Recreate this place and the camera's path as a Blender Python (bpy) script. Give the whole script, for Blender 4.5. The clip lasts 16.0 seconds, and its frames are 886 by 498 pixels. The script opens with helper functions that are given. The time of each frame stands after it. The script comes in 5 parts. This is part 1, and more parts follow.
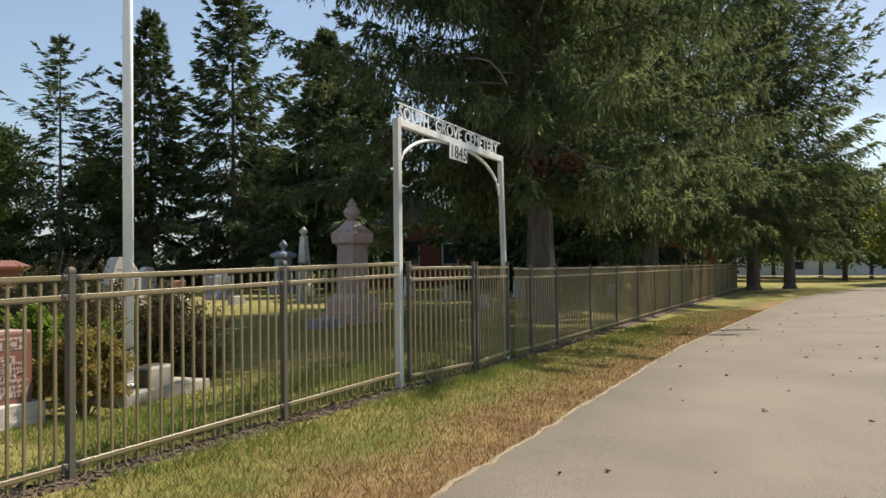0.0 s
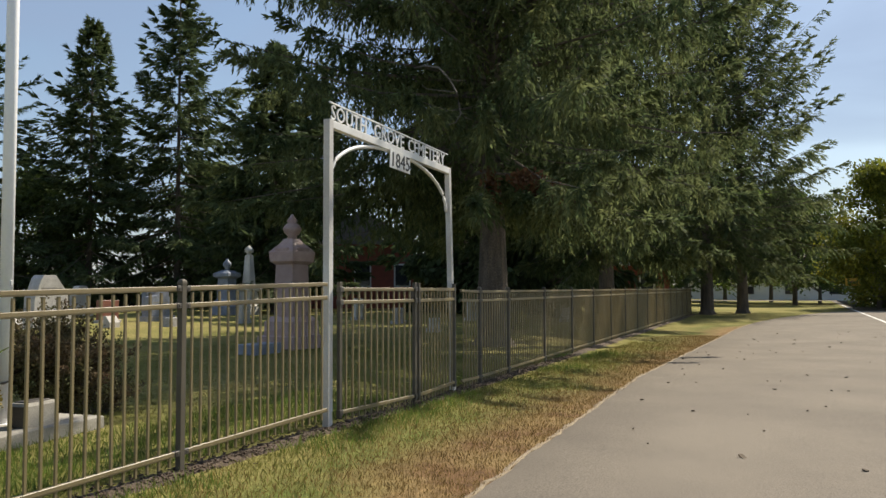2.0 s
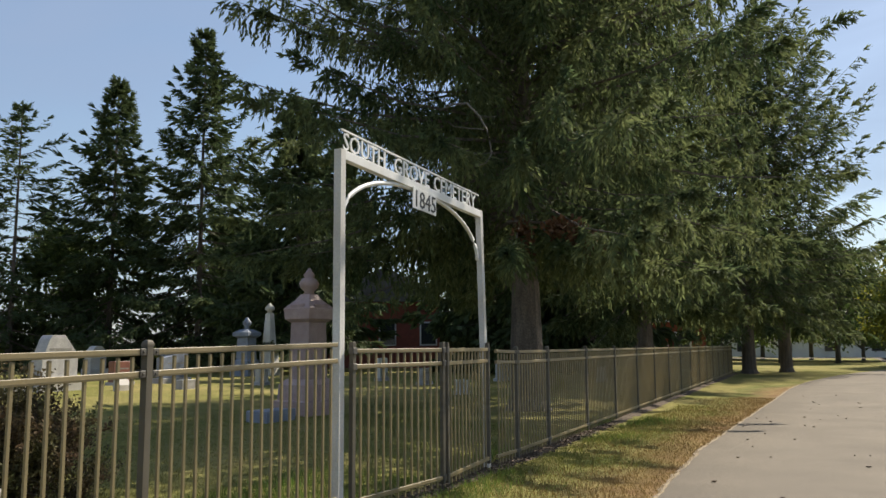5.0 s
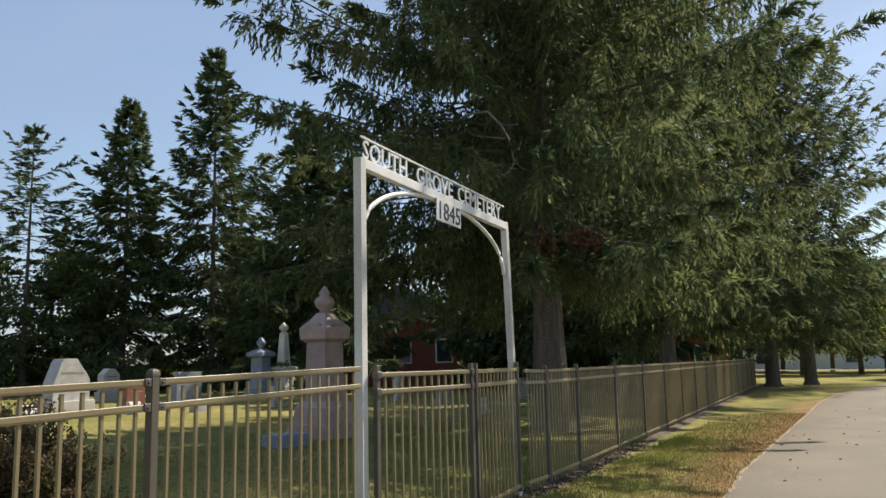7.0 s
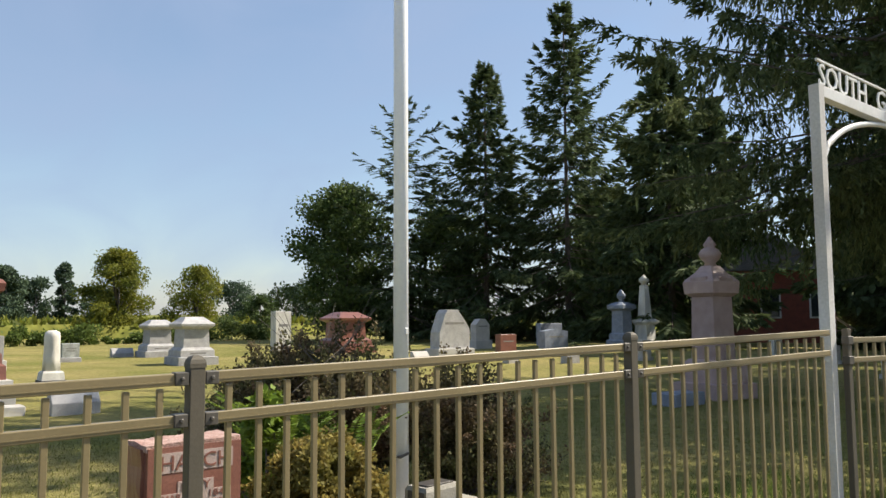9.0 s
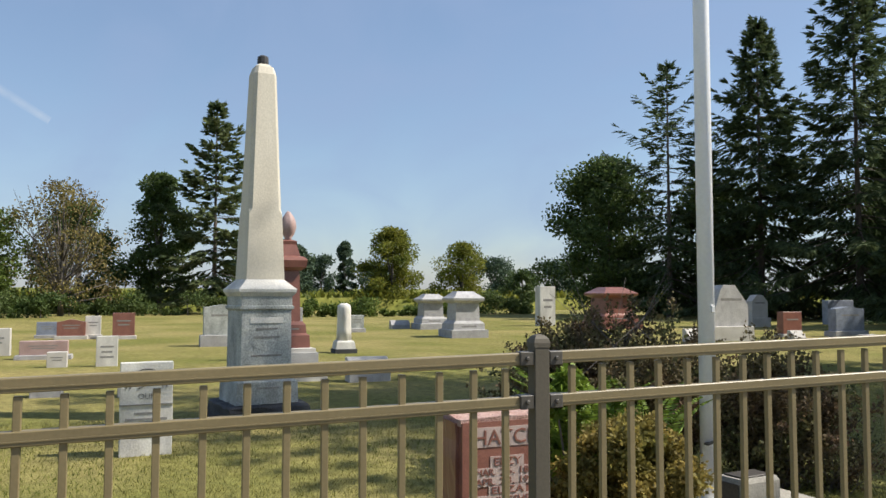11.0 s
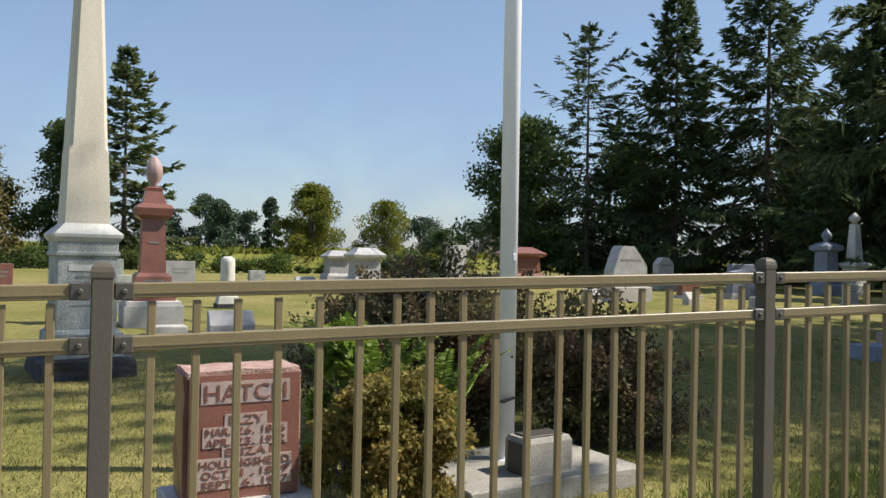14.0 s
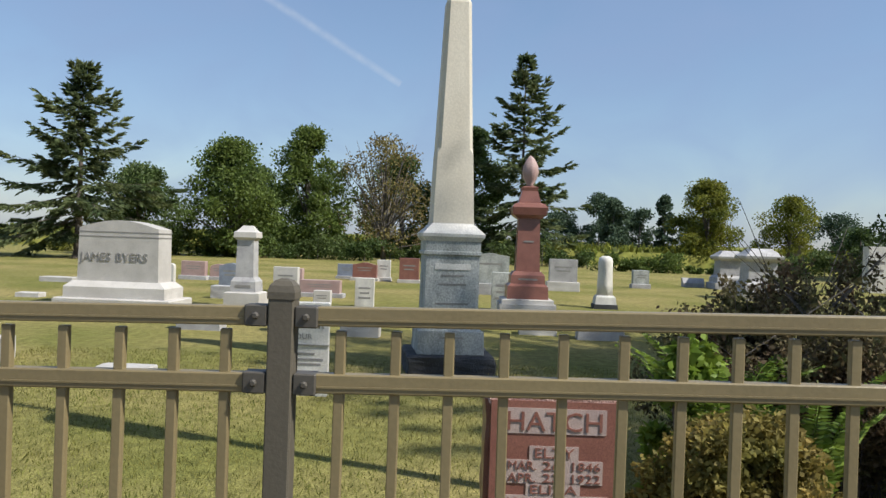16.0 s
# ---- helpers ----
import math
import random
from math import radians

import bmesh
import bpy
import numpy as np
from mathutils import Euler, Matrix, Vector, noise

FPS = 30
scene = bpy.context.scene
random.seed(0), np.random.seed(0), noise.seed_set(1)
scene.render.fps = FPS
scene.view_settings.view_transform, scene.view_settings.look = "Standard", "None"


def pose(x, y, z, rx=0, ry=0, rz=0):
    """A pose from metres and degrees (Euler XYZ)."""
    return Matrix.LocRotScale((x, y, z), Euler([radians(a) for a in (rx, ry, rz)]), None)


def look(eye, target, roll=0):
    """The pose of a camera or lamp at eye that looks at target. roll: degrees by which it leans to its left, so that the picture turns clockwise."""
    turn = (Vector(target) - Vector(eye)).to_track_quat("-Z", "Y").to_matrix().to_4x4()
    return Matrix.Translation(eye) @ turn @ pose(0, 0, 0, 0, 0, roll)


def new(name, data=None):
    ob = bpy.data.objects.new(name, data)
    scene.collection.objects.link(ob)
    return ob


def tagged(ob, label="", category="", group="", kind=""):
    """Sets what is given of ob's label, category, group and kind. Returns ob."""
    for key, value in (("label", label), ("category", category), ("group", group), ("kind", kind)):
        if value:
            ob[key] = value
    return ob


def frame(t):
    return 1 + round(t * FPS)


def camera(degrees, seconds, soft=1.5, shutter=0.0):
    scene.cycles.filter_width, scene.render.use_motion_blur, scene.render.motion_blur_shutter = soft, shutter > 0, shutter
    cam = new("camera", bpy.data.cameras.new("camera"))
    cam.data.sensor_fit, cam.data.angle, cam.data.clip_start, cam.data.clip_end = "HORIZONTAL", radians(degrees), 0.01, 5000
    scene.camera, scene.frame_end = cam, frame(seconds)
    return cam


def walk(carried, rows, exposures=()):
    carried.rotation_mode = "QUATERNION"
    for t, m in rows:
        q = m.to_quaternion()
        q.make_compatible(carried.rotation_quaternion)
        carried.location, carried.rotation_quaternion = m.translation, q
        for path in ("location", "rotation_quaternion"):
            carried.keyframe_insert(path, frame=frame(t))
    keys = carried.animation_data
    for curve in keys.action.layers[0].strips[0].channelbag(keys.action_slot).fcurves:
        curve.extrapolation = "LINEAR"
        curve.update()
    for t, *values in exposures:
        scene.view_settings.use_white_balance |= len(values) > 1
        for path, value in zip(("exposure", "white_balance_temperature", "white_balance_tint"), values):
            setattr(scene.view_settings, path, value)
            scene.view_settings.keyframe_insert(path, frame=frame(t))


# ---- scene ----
cam = camera(58.1, 16.0)
PATH = [
    (0, (5.151, -3.917, 1.512), (4.222, -2.146, 1.56), -0.7),
    (0.5, (5.169, -3.601, 1.518), (4.233, -1.835, 1.607), -1.8),
    (1, (4.995, -3.406, 1.495), (4.056, -1.644, 1.605), -0.7),
    (1.5, (4.823, -3.157, 1.524), (3.981, -1.346, 1.631), 0.4),
    (2, (4.807, -2.791, 1.509), (3.979, -0.973, 1.611), -0.2),
    (2.5, (4.675, -2.563, 1.5), (3.861, -0.739, 1.606), -0.1),
    (3, (4.453, -2.358, 1.533), (3.643, -0.533, 1.65), 0.4),
    (3.5, (4.38, -2.065, 1.534), (3.533, -0.259, 1.678), 0.1),
    (4, (4.29, -1.76, 1.575), (3.407, 0.021, 1.796), -0.4),
    (4.2, (4.227, -1.695, 1.569), (3.346, 0.087, 1.791), -0.2),
    (6.5, (4.03, -1.109, 1.507), (3.144, 0.658, 1.815), -1.4),
    (7, (3.752, -1.044, 1.592), (2.848, 0.717, 1.879), -1.3),
    (7.5, (3.539, -1.14, 1.595), (2.546, 0.581, 1.821), -0.4),
    (8, (3.192, -0.985, 1.615), (1.906, 0.533, 1.819), -0.3),
    (8.5, (2.957, -0.936, 1.647), (1.459, 0.377, 1.828), 0.1),
    (9, (2.8, -1.096, 1.674), (1.241, 0.145, 1.853), -0.3),
    (9.5, (2.659, -1.218, 1.686), (1.07, -0.016, 1.859), -0.6),
    (10, (2.518, -1.254, 1.672), (0.78, -0.275, 1.819), -0.1),
    (10.2, (2.452, -1.257, 1.686), (0.643, -0.416, 1.827), -0.1),
    (12.3, (2.505, -1.177, 1.677), (0.614, -0.535, 1.786), 0.1),
    (12.5, (2.623, -1.073, 1.621), (0.741, -0.404, 1.712), -0.1),
    (13, (2.611, -0.756, 1.576), (0.789, 0.067, 1.609), -0.1),
    (13.5, (2.431, -0.466, 1.562), (0.62, 0.383, 1.591), 0.8),
    (14, (2.347, -0.077, 1.585), (0.533, 0.767, 1.605), 1.1),
    (14.5, (2.206, 0.158, 1.596), (0.265, 0.64, 1.592), 1.5),
    (15, (1.99, 0.232, 1.577), (-0.004, 0.375, 1.565), 2.4),
    (15.5, (1.791, 0.321, 1.606), (-0.208, 0.327, 1.574), 2.4),
    (16, (1.716, 0.428, 1.642), (-0.281, 0.328, 1.63), 2.0),
]
walk(cam, [(t, look(e, g, r)) for t, e, g, r in PATH], exposures=[(0, 0.65, 7050, 10), (1.0, 0.58, 7000, 10), (3.0, 0.38, 6950, 10), (6.5, 0.65, 6900, 10), (7.5, 0.65, 6900, 10), (8.5, 0.72, 6900, 10), (10, 0.58, 6600, 10), (12.3, 0.47, 6450, 10), (14.5, 0.52, 6450, 10), (16, 0.36, 6200, 10)])

# ---- world and sun ----
SUN_AZ = radians(21.5)      # from +y towards +x
SUN_EL = radians(48)
world = bpy.data.worlds.new("sky")
scene.world = world
world.use_nodes = True
wn = world.node_tree.nodes
sky = wn.new("ShaderNodeTexSky")
sky.sky_type, sky.sun_disc = "NISHITA", False
sky.sun_elevation, sky.sun_rotation = SUN_EL, SUN_AZ
sky.air_density, sky.dust_density, sky.ozone_density = 1.1, 0.7, 2.2
wn["Background"].inputs[1].default_value = 0.10
veil = wn.new("ShaderNodeMix")      # thin high haze that pales the whole sky
veil.data_type = "RGBA"
veil.inputs[7].default_value = (2.35, 3.15, 4.75, 1)
wco, wmp, wnz, wra = wn.new("ShaderNodeTexCoord"), wn.new("ShaderNodeMapping"), wn.new("ShaderNodeTexNoise"), wn.new("ShaderNodeMapRange")
wmp.inputs["Rotation"].default_value, wmp.inputs["Scale"].default_value = (0.5, 0.3, 0.4), (1.6, 5.0, 7.0)
wnz.inputs["Scale"].default_value, wnz.inputs["Detail"].default_value, wnz.inputs["Distortion"].default_value = 1.3, 7, 0.6
for k, v in enumerate((0.36, 0.70, 0.26, 0.66)):
    wra.inputs[k + 1].default_value = v
world.node_tree.links.new(wco.outputs["Generated"], wmp.inputs[0])
world.node_tree.links.new(wmp.outputs[0], wnz.inputs[0])
world.node_tree.links.new(wnz.outputs[0], wra.inputs[0])
world.node_tree.links.new(wra.outputs[0], veil.inputs[0])
world.node_tree.links.new(sky.outputs[0], veil.inputs[6])
world.node_tree.links.new(veil.outputs[2], wn["Background"].inputs[0])
sun = new("sun", bpy.data.lights.new("sun", "SUN"))
sun.data.energy, sun.data.angle, sun.data.color = 5.0, radians(0.6), (1.0, 0.94, 0.84)
sun.matrix_world = look((0, 0, 30), (-math.sin(SUN_AZ) * math.cos(SUN_EL), -math.cos(SUN_AZ) * math.cos(SUN_EL), 30 - math.sin(SUN_EL)))

# ---- materials ----


def material(name, a, b, scale=3.0, fine=60.0, rough=0.7, bump=0.3, metal=0.0, speck=0.25, stretch=(1, 1, 1), sheer=0.0, island=0.0, obj=0.0, dist=0.01, spec=0.5):
    """Two tones mixed by a large noise, speckled by a fine one, with relief."""
    m = bpy.data.materials.new(name)
    m.use_nodes = True
    n, l = m.node_tree.nodes, m.node_tree.links
    p = n["Principled BSDF"]
    p.inputs["Roughness"].default_value, p.inputs["Metallic"].default_value = rough, metal
    p.inputs["Specular IOR Level"].default_value = spec
    co = n.new("ShaderNodeTexCoord")
    mp = n.new("ShaderNodeMapping")
    mp.inputs["Scale"].default_value = stretch
    l.new(co.outputs["Object"], mp.inputs[0])
    big, small = n.new("ShaderNodeTexNoise"), n.new("ShaderNodeTexNoise")
    big.inputs["Scale"].default_value, big.inputs["Detail"].default_value = scale, 5
    small.inputs["Scale"].default_value, small.inputs["Detail"].default_value = fine, 3
    l.new(mp.outputs[0], big.inputs[0]), l.new(co.outputs["Object"], small.inputs[0])
    ramp = n.new("ShaderNodeMapRange")
    ramp.inputs[1].default_value, ramp.inputs[2].default_value = 0.35, 0.65
    l.new(big.outputs[0], ramp.inputs[0])
    mix = n.new("ShaderNodeMix")
    mix.data_type = "RGBA"
    mix.inputs[6].default_value, mix.inputs[7].default_value = (*a, 1), (*b, 1)
    l.new(ramp.outputs[0], mix.inputs[0])
    val = n.new("ShaderNodeMapRange")
    val.inputs[1].default_value, val.inputs[2].default_value = 0.3, 0.7
    val.inputs[3].default_value, val.inputs[4].default_value = 1 - speck, 1 + speck
    l.new(small.outputs[0], val.inputs[0])
    last = val.outputs[0]
    for amount, source in ((island, "ShaderNodeNewGeometry"), (obj, "ShaderNodeObjectInfo")):
        if amount:
            g = n.new(source)
            r = n.new("ShaderNodeMapRange")
            r.inputs[3].default_value, r.inputs[4].default_value = 1 - amount, 1 + amount
            l.new(g.outputs["Random Per Island" if island and amount == island and source == "ShaderNodeNewGeometry" else "Random"], r.inputs[0])
            mu = n.new("ShaderNodeMath")
            mu.operation = "MULTIPLY"
            l.new(last, mu.inputs[0]), l.new(r.outputs[0], mu.inputs[1])
            last = mu.outputs[0]
    sc = n.new("ShaderNodeVectorMath")
    sc.operation = "SCALE"
    l.new(mix.outputs[2], sc.inputs[0]), l.new(last, sc.inputs[3])
    l.new(sc.outputs[0], p.inputs["Base Color"])
    if bump:
        bp = n.new("ShaderNodeBump")
        bp.inputs["Strength"].default_value, bp.inputs["Distance"].default_value = bump, dist
        l.new(small.outputs[0], bp.inputs["Height"]), l.new(bp.outputs[0], p.inputs["Normal"])
    if sheer:
        tr, ms = n.new("ShaderNodeBsdfTranslucent"), n.new("ShaderNodeMixShader")
        ms.inputs[0].default_value = sheer
        l.new(sc.outputs[0], tr.inputs[0])
        l.new(p.outputs[0], ms.inputs[1]), l.new(tr.outputs[0], ms.inputs[2])
        l.new(ms.outputs[0], n["Material Output"].inputs[0])
    return m


M = {
    "rail": material("bronze_rail_paint", (0.222, 0.174, 0.086), (0.192, 0.150, 0.076), 2, 90, 0.42, 0.08, speck=0.06, obj=0.05, spec=0.5),
    "post": material("bronze_post_paint", (0.112, 0.097, 0.072), (0.094, 0.082, 0.061), 2, 120, 0.6, 0.08, speck=0.07, spec=0.25),
    "bracket": material("dark_bracket", (0.085, 0.075, 0.06), (0.066, 0.058, 0.047), 3, 80, 0.5, 0.1, speck=0.1),
    "white_paint": material("white_painted_steel", (0.72, 0.71, 0.68), (0.60, 0.59, 0.55), 2.0, 40, 0.45, 0.1, speck=0.06, stretch=(1, 1, 0.3)),
    "worn_white": material("worn_white_steel", (0.62, 0.61, 0.58), (0.42, 0.38, 0.33), 3.5, 50, 0.5, 0.15, speck=0.1, stretch=(1, 1, 0.25)),
    "pole": material("flagpole_white", (0.92, 0.92, 0.93), (0.85, 0.86, 0.88), 1.2, 40, 0.30, 0.03, speck=0.03, stretch=(1, 1, 0.2)),
    "ink": material("black_numerals", (0.03, 0.03, 0.03), (0.05, 0.05, 0.05), 3, 40, 0.6, 0),
    "concrete": material("concrete", (0.35, 0.33, 0.28), (0.26, 0.24, 0.205), 4, 70, 0.85, 0.4, speck=0.2),
    # dark tone of the plaque, also painted as shade on the block's end
    "dark_plaque_shade": material("dark_plaque_and_end_shade", (0.05, 0.045, 0.04), (0.07, 0.06, 0.05), 4, 60, 0.5, 0.1),
    "red_granite": material("polished_red_granite", (0.24, 0.105, 0.078), (0.195, 0.082, 0.062), 5, 220, 0.32, 0.05, speck=0.35),
    "letter_pink": material("cut_granite_letters", (0.42, 0.33, 0.29), (0.36, 0.27, 0.24), 8, 160, 0.85, 0.3, speck=0.2),
    "rough_red": material("rock_faced_red_granite", (0.47, 0.32, 0.27), (0.38, 0.22, 0.18), 14, 90, 0.9, 0.8, speck=0.3, dist=0.02),
    "marble": material("weathered_white_marble", (0.66, 0.64, 0.58), (0.47, 0.45, 0.41), 3.5, 50, 0.75, 0.3, speck=0.12, stretch=(1, 1, 0.35)),
    "cream": material("cream_marble_shaft", (0.6, 0.555, 0.455), (0.49, 0.445, 0.355), 2.2, 40, 0.75, 0.2, speck=0.08, stretch=(1, 1, 0.2)),
    "lichen": material("grey_stained_marble", (0.44, 0.45, 0.42), (0.24, 0.255, 0.235), 4, 45, 0.85, 0.5, speck=0.28, stretch=(1, 1, 0.5)),
    "grey_granite": material("grey_granite", (0.41, 0.40, 0.39), (0.32, 0.31, 0.305), 5, 150, 0.7, 0.3, speck=0.25, obj=0.12),
    "blue_granite": material("blue_grey_granite", (0.24, 0.27, 0.32), (0.17, 0.19, 0.24), 5, 150, 0.5, 0.2, speck=0.25),
    "pale": material("pale_limestone", (0.50, 0.475, 0.435), (0.42, 0.395, 0.36), 3, 80, 0.8, 0.25, speck=0.12, obj=0.08),
    "pink_granite": material("pink_granite", (0.42, 0.30, 0.27), (0.34, 0.23, 0.21), 4, 150, 0.6, 0.25, speck=0.25, obj=0.1),
    "dark_stone": material("dark_base_stone", (0.06, 0.06, 0.062), (0.035, 0.035, 0.037), 5, 60, 0.85, 0.6, speck=0.3),
    # dark tone that puts the shade of carved letters and lines into colour
    "carved": material("carved_lettering_shade", (0.20, 0.19, 0.18), (0.26, 0.25, 0.23), 8, 80, 0.9, 0.2),
    "bark": material("conifer_bark", (0.16, 0.128, 0.105), (0.09, 0.074, 0.062), 6, 30, 0.95, 0.9, speck=0.35, stretch=(1, 1, 0.2), dist=0.03),
    "greybark": material("grey_bark", (0.16, 0.14, 0.12), (0.10, 0.09, 0.08), 6, 30, 0.95, 0.7, speck=0.3, stretch=(1, 1, 0.25), dist=0.02),
    "needles": material("spruce_needles", (0.068, 0.100, 0.044), (0.17, 0.192, 0.08), 0.9, 4, 0.75, 0, speck=0.3, sheer=0.5, island=0.35, spec=0.2),
    "needles_blue": material("dark_spruce_needles", (0.064, 0.096, 0.044), (0.1, 0.128, 0.052), 0.5, 4, 0.75, 0, speck=0.25, sheer=0.3, island=0.35, spec=0.2),
    "brown_needles": material("dead_brown_needles", (0.17, 0.09, 0.05), (0.11, 0.06, 0.034), 2, 8, 0.9, 0, speck=0.3, sheer=0.15, island=0.35, spec=0.1),
    "leaf": material("green_leaves", (0.14, 0.185, 0.04), (0.10, 0.145, 0.034), 0.6, 5, 0.6, 0, speck=0.25, sheer=0.5, island=0.35, spec=0.3),
    "leaf_dark": material("dark_green_leaves", (0.066, 0.105, 0.028), (0.095, 0.13, 0.036), 0.5, 5, 0.6, 0, speck=0.25, sheer=0.4, island=0.35, spec=0.3),
    "leaf_yellow": material("yellowing_leaves", (0.21, 0.205, 0.026), (0.11, 0.14, 0.026), 0.6, 5, 0.65, 0, speck=0.25, sheer=0.5, island=0.35, spec=0.3),
    # distance haze is mixed into this greyer, bluer leaf colour
    "leaf_far": material("haze_tinted_far_leaves", (0.085, 0.12, 0.075), (0.06, 0.09, 0.055), 0.3, 4, 0.8, 0, speck=0.2, sheer=0.2, island=0.3, spec=0.1),
    "leaf_rust": material("thinning_rust_leaves", (0.2, 0.17, 0.055), (0.15, 0.115, 0.052), 0.6, 5, 0.7, 0, speck=0.3, sheer=0.3, island=0.4, spec=0.2),
    "barberry": material("brown_barberry_leaves", (0.13, 0.083, 0.05), (0.10, 0.112, 0.042), 2.0, 12, 0.7, 0, speck=0.3, sheer=0.35, island=0.45, spec=0.2),
    "golden": material("golden_shrub_leaves", (0.30, 0.22, 0.06), (0.19, 0.18, 0.048), 3.5, 18, 0.65, 0, speck=0.3, sheer=0.45, island=0.45, spec=0.25),
    "fern": material("bright_fern_leaves", (0.2, 0.27, 0.034), (0.12, 0.19, 0.028), 2.5, 12, 0.55, 0, speck=0.2, sheer=0.4, island=0.3, spec=0.3),
    "blade": material("grass_blades", (0.145, 0.165, 0.032), (0.23, 0.203, 0.062), 0.55, 8, 0.75, 0, speck=0.2, sheer=0.3, island=0.35, spec=0.2),
    "blade_lush": material("lush_grass_blades", (0.105, 0.17, 0.03), (0.155, 0.195, 0.042), 0.8, 8, 0.65, 0, speck=0.2, sheer=0.4, island=0.35, spec=0.25),
    "blade_dry": material("dry_grass_blades", (0.27, 0.185, 0.072), (0.20, 0.135, 0.050), 0.8, 8, 0.85, 0, speck=0.25, sheer=0.2, island=0.35, spec=0.1),
    "corn": material("corn_field", (0.20, 0.19, 0.045), (0.12, 0.14, 0.030), 0.15, 1.5, 0.9, 0, speck=0.3, spec=0.1),
    "mulch": material("dark_mulch", (0.065, 0.045, 0.028), (0.115, 0.08, 0.052), 6, 45, 0.95, 1.0, speck=0.5, dist=0.03),
    "brick": material("red_brick", (0.26, 0.075, 0.05), (0.20, 0.06, 0.045), 3, 20, 0.9, 0.3, speck=0.2),
    "siding": material("white_siding", (0.70, 0.70, 0.70), (0.62, 0.62, 0.62), 1, 10, 0.7, 0.1, speck=0.05),
    "roof": material("grey_shingle_roof", (0.11, 0.105, 0.10), (0.15, 0.14, 0.135), 2, 25, 0.9, 0.4, speck=0.25),
    "glass": material("dark_window_glass", (0.03, 0.035, 0.04), (0.04, 0.045, 0.05), 1, 10, 0.08, 0),
    "sign_yellow": material("yellow_sign_sheet", (0.62, 0.36, 0.03), (0.56, 0.32, 0.03), 2, 20, 0.5, 0),
    "line": material("road_line_paint", (0.68, 0.67, 0.63), (0.55, 0.54, 0.50), 3, 40, 0.8, 0.2, speck=0.15),
    "sand": material("sandy_straw_edge", (0.3, 0.24, 0.155), (0.23, 0.172, 0.105), 6, 60, 0.95, 0.8, speck=0.35, dist=0.02),
    "debris": material("dry_fallen_twigs", (0.07, 0.05, 0.035), (0.11, 0.08, 0.05), 6, 30, 0.9, 0.2, speck=0.3),
}


def pavement_material():
    m = material("pale_worn_asphalt", (0.192, 0.164, 0.127), (0.152, 0.130, 0.102), 0.6, 90, 0.92, 0.6, speck=0.38, dist=0.006, spec=0.25)
    return m


def lawn_material():
    """Mown grass, greener in the cemetery, parched towards the road's edge."""
    m = bpy.data.materials.new("lawn")
    m.use_nodes = True
    n, l = m.node_tree.nodes, m.node_tree.links
    p = n["Principled BSDF"]
    p.inputs["Roughness"].default_value, p.inputs["Specular IOR Level"].default_value = 0.95, 0.1
    co = n.new("ShaderNodeTexCoord")

    def noise_at(scale, detail=5):
        t = n.new("ShaderNodeTexNoise")
        t.inputs["Scale"].default_value, t.inputs["Detail"].default_value = scale, detail
        l.new(co.outputs["Object"], t.inputs[0])
        return t.outputs[0]

    def span(v, a, b, c=0.0, d=1.0):
        r = n.new("ShaderNodeMapRange")
        for i, x in enumerate((a, b, c, d)):
            r.inputs[i + 1].default_value = x
        l.new(v, r.inputs[0])
        return r.outputs[0]

    def mixed(f, a, b):
        x = n.new("ShaderNodeMix")
        x.data_type = "RGBA"
        l.new(f, x.inputs[0])
        for s, v in ((6, a), (7, b)):
            if isinstance(v, tuple):
                x.inputs[s].default_value = (*v, 1)
            else:
                l.new(v, x.inputs[s])
        return x.outputs[2]

    def math_of(op, a, b):
        x = n.new("ShaderNodeMath")
        x.operation = op
        for i, v in enumerate((a, b)):
            if isinstance(v, float):
                x.inputs[i].default_value = v
            else:
                l.new(v, x.inputs[i])
        return x.outputs[0]
    sep = n.new("ShaderNodeSeparateXYZ")
    l.new(co.outputs["Object"], sep.inputs[0])
    green = mixed(span(noise_at(0.35), 0.35, 0.65), (0.158, 0.158, 0.042), (0.265, 0.222, 0.084))
    verge = mixed(span(noise_at(0.8), 0.4, 0.6), (0.105, 0.135, 0.032), (0.19, 0.165, 0.058))
    dry = mixed(span(noise_at(1.4), 0.4, 0.62), (0.255, 0.175, 0.078), (0.17, 0.10, 0.05))
    wob = math_of("ADD", sep.outputs[0], math_of("MULTIPLY", noise_at(0.7), 1.6))
    wob = math_of("SUBTRACT", wob, span(sep.outputs[1], 30.0, 44.0, 0.0, 6.0))
    base = mixed(span(wob, 1.3, 2.0), green, verge)
    base = mixed(span(wob, 1.9, 2.8), base, dry)
    base = mixed(span(sep.outputs[0], 14.0, 16.0), base, (0.10, 0.13, 0.035))
    fine = span(noise_at(70, 3), 0.3, 0.7, 0.62, 1.38)
    mid = span(noise_at(9, 4), 0.35, 0.65, 0.8, 1.2)
    v = n.new("ShaderNodeVectorMath")
    v.operation = "SCALE"
    l.new(base, v.inputs[0]), l.new(math_of("MULTIPLY", fine, mid), v.inputs[3])
    l.new(v.outputs[0], p.inputs["Base Color"])
    bp = n.new("ShaderNodeBump")
    bp.inputs["Strength"].default_value, bp.inputs["Distance"].default_value = 0.9, 0.03
    l.new(noise_at(45, 4), bp.inputs["Height"]), l.new(bp.outputs[0], p.inputs["Normal"])
    return m


M["pavement"], M["lawn"] = pavement_material(), lawn_material()

# ---- building helpers ----


def ground_z(x):
    return 0.4 * (1 - math.exp(x / 12)) if x < 0 else 0.0


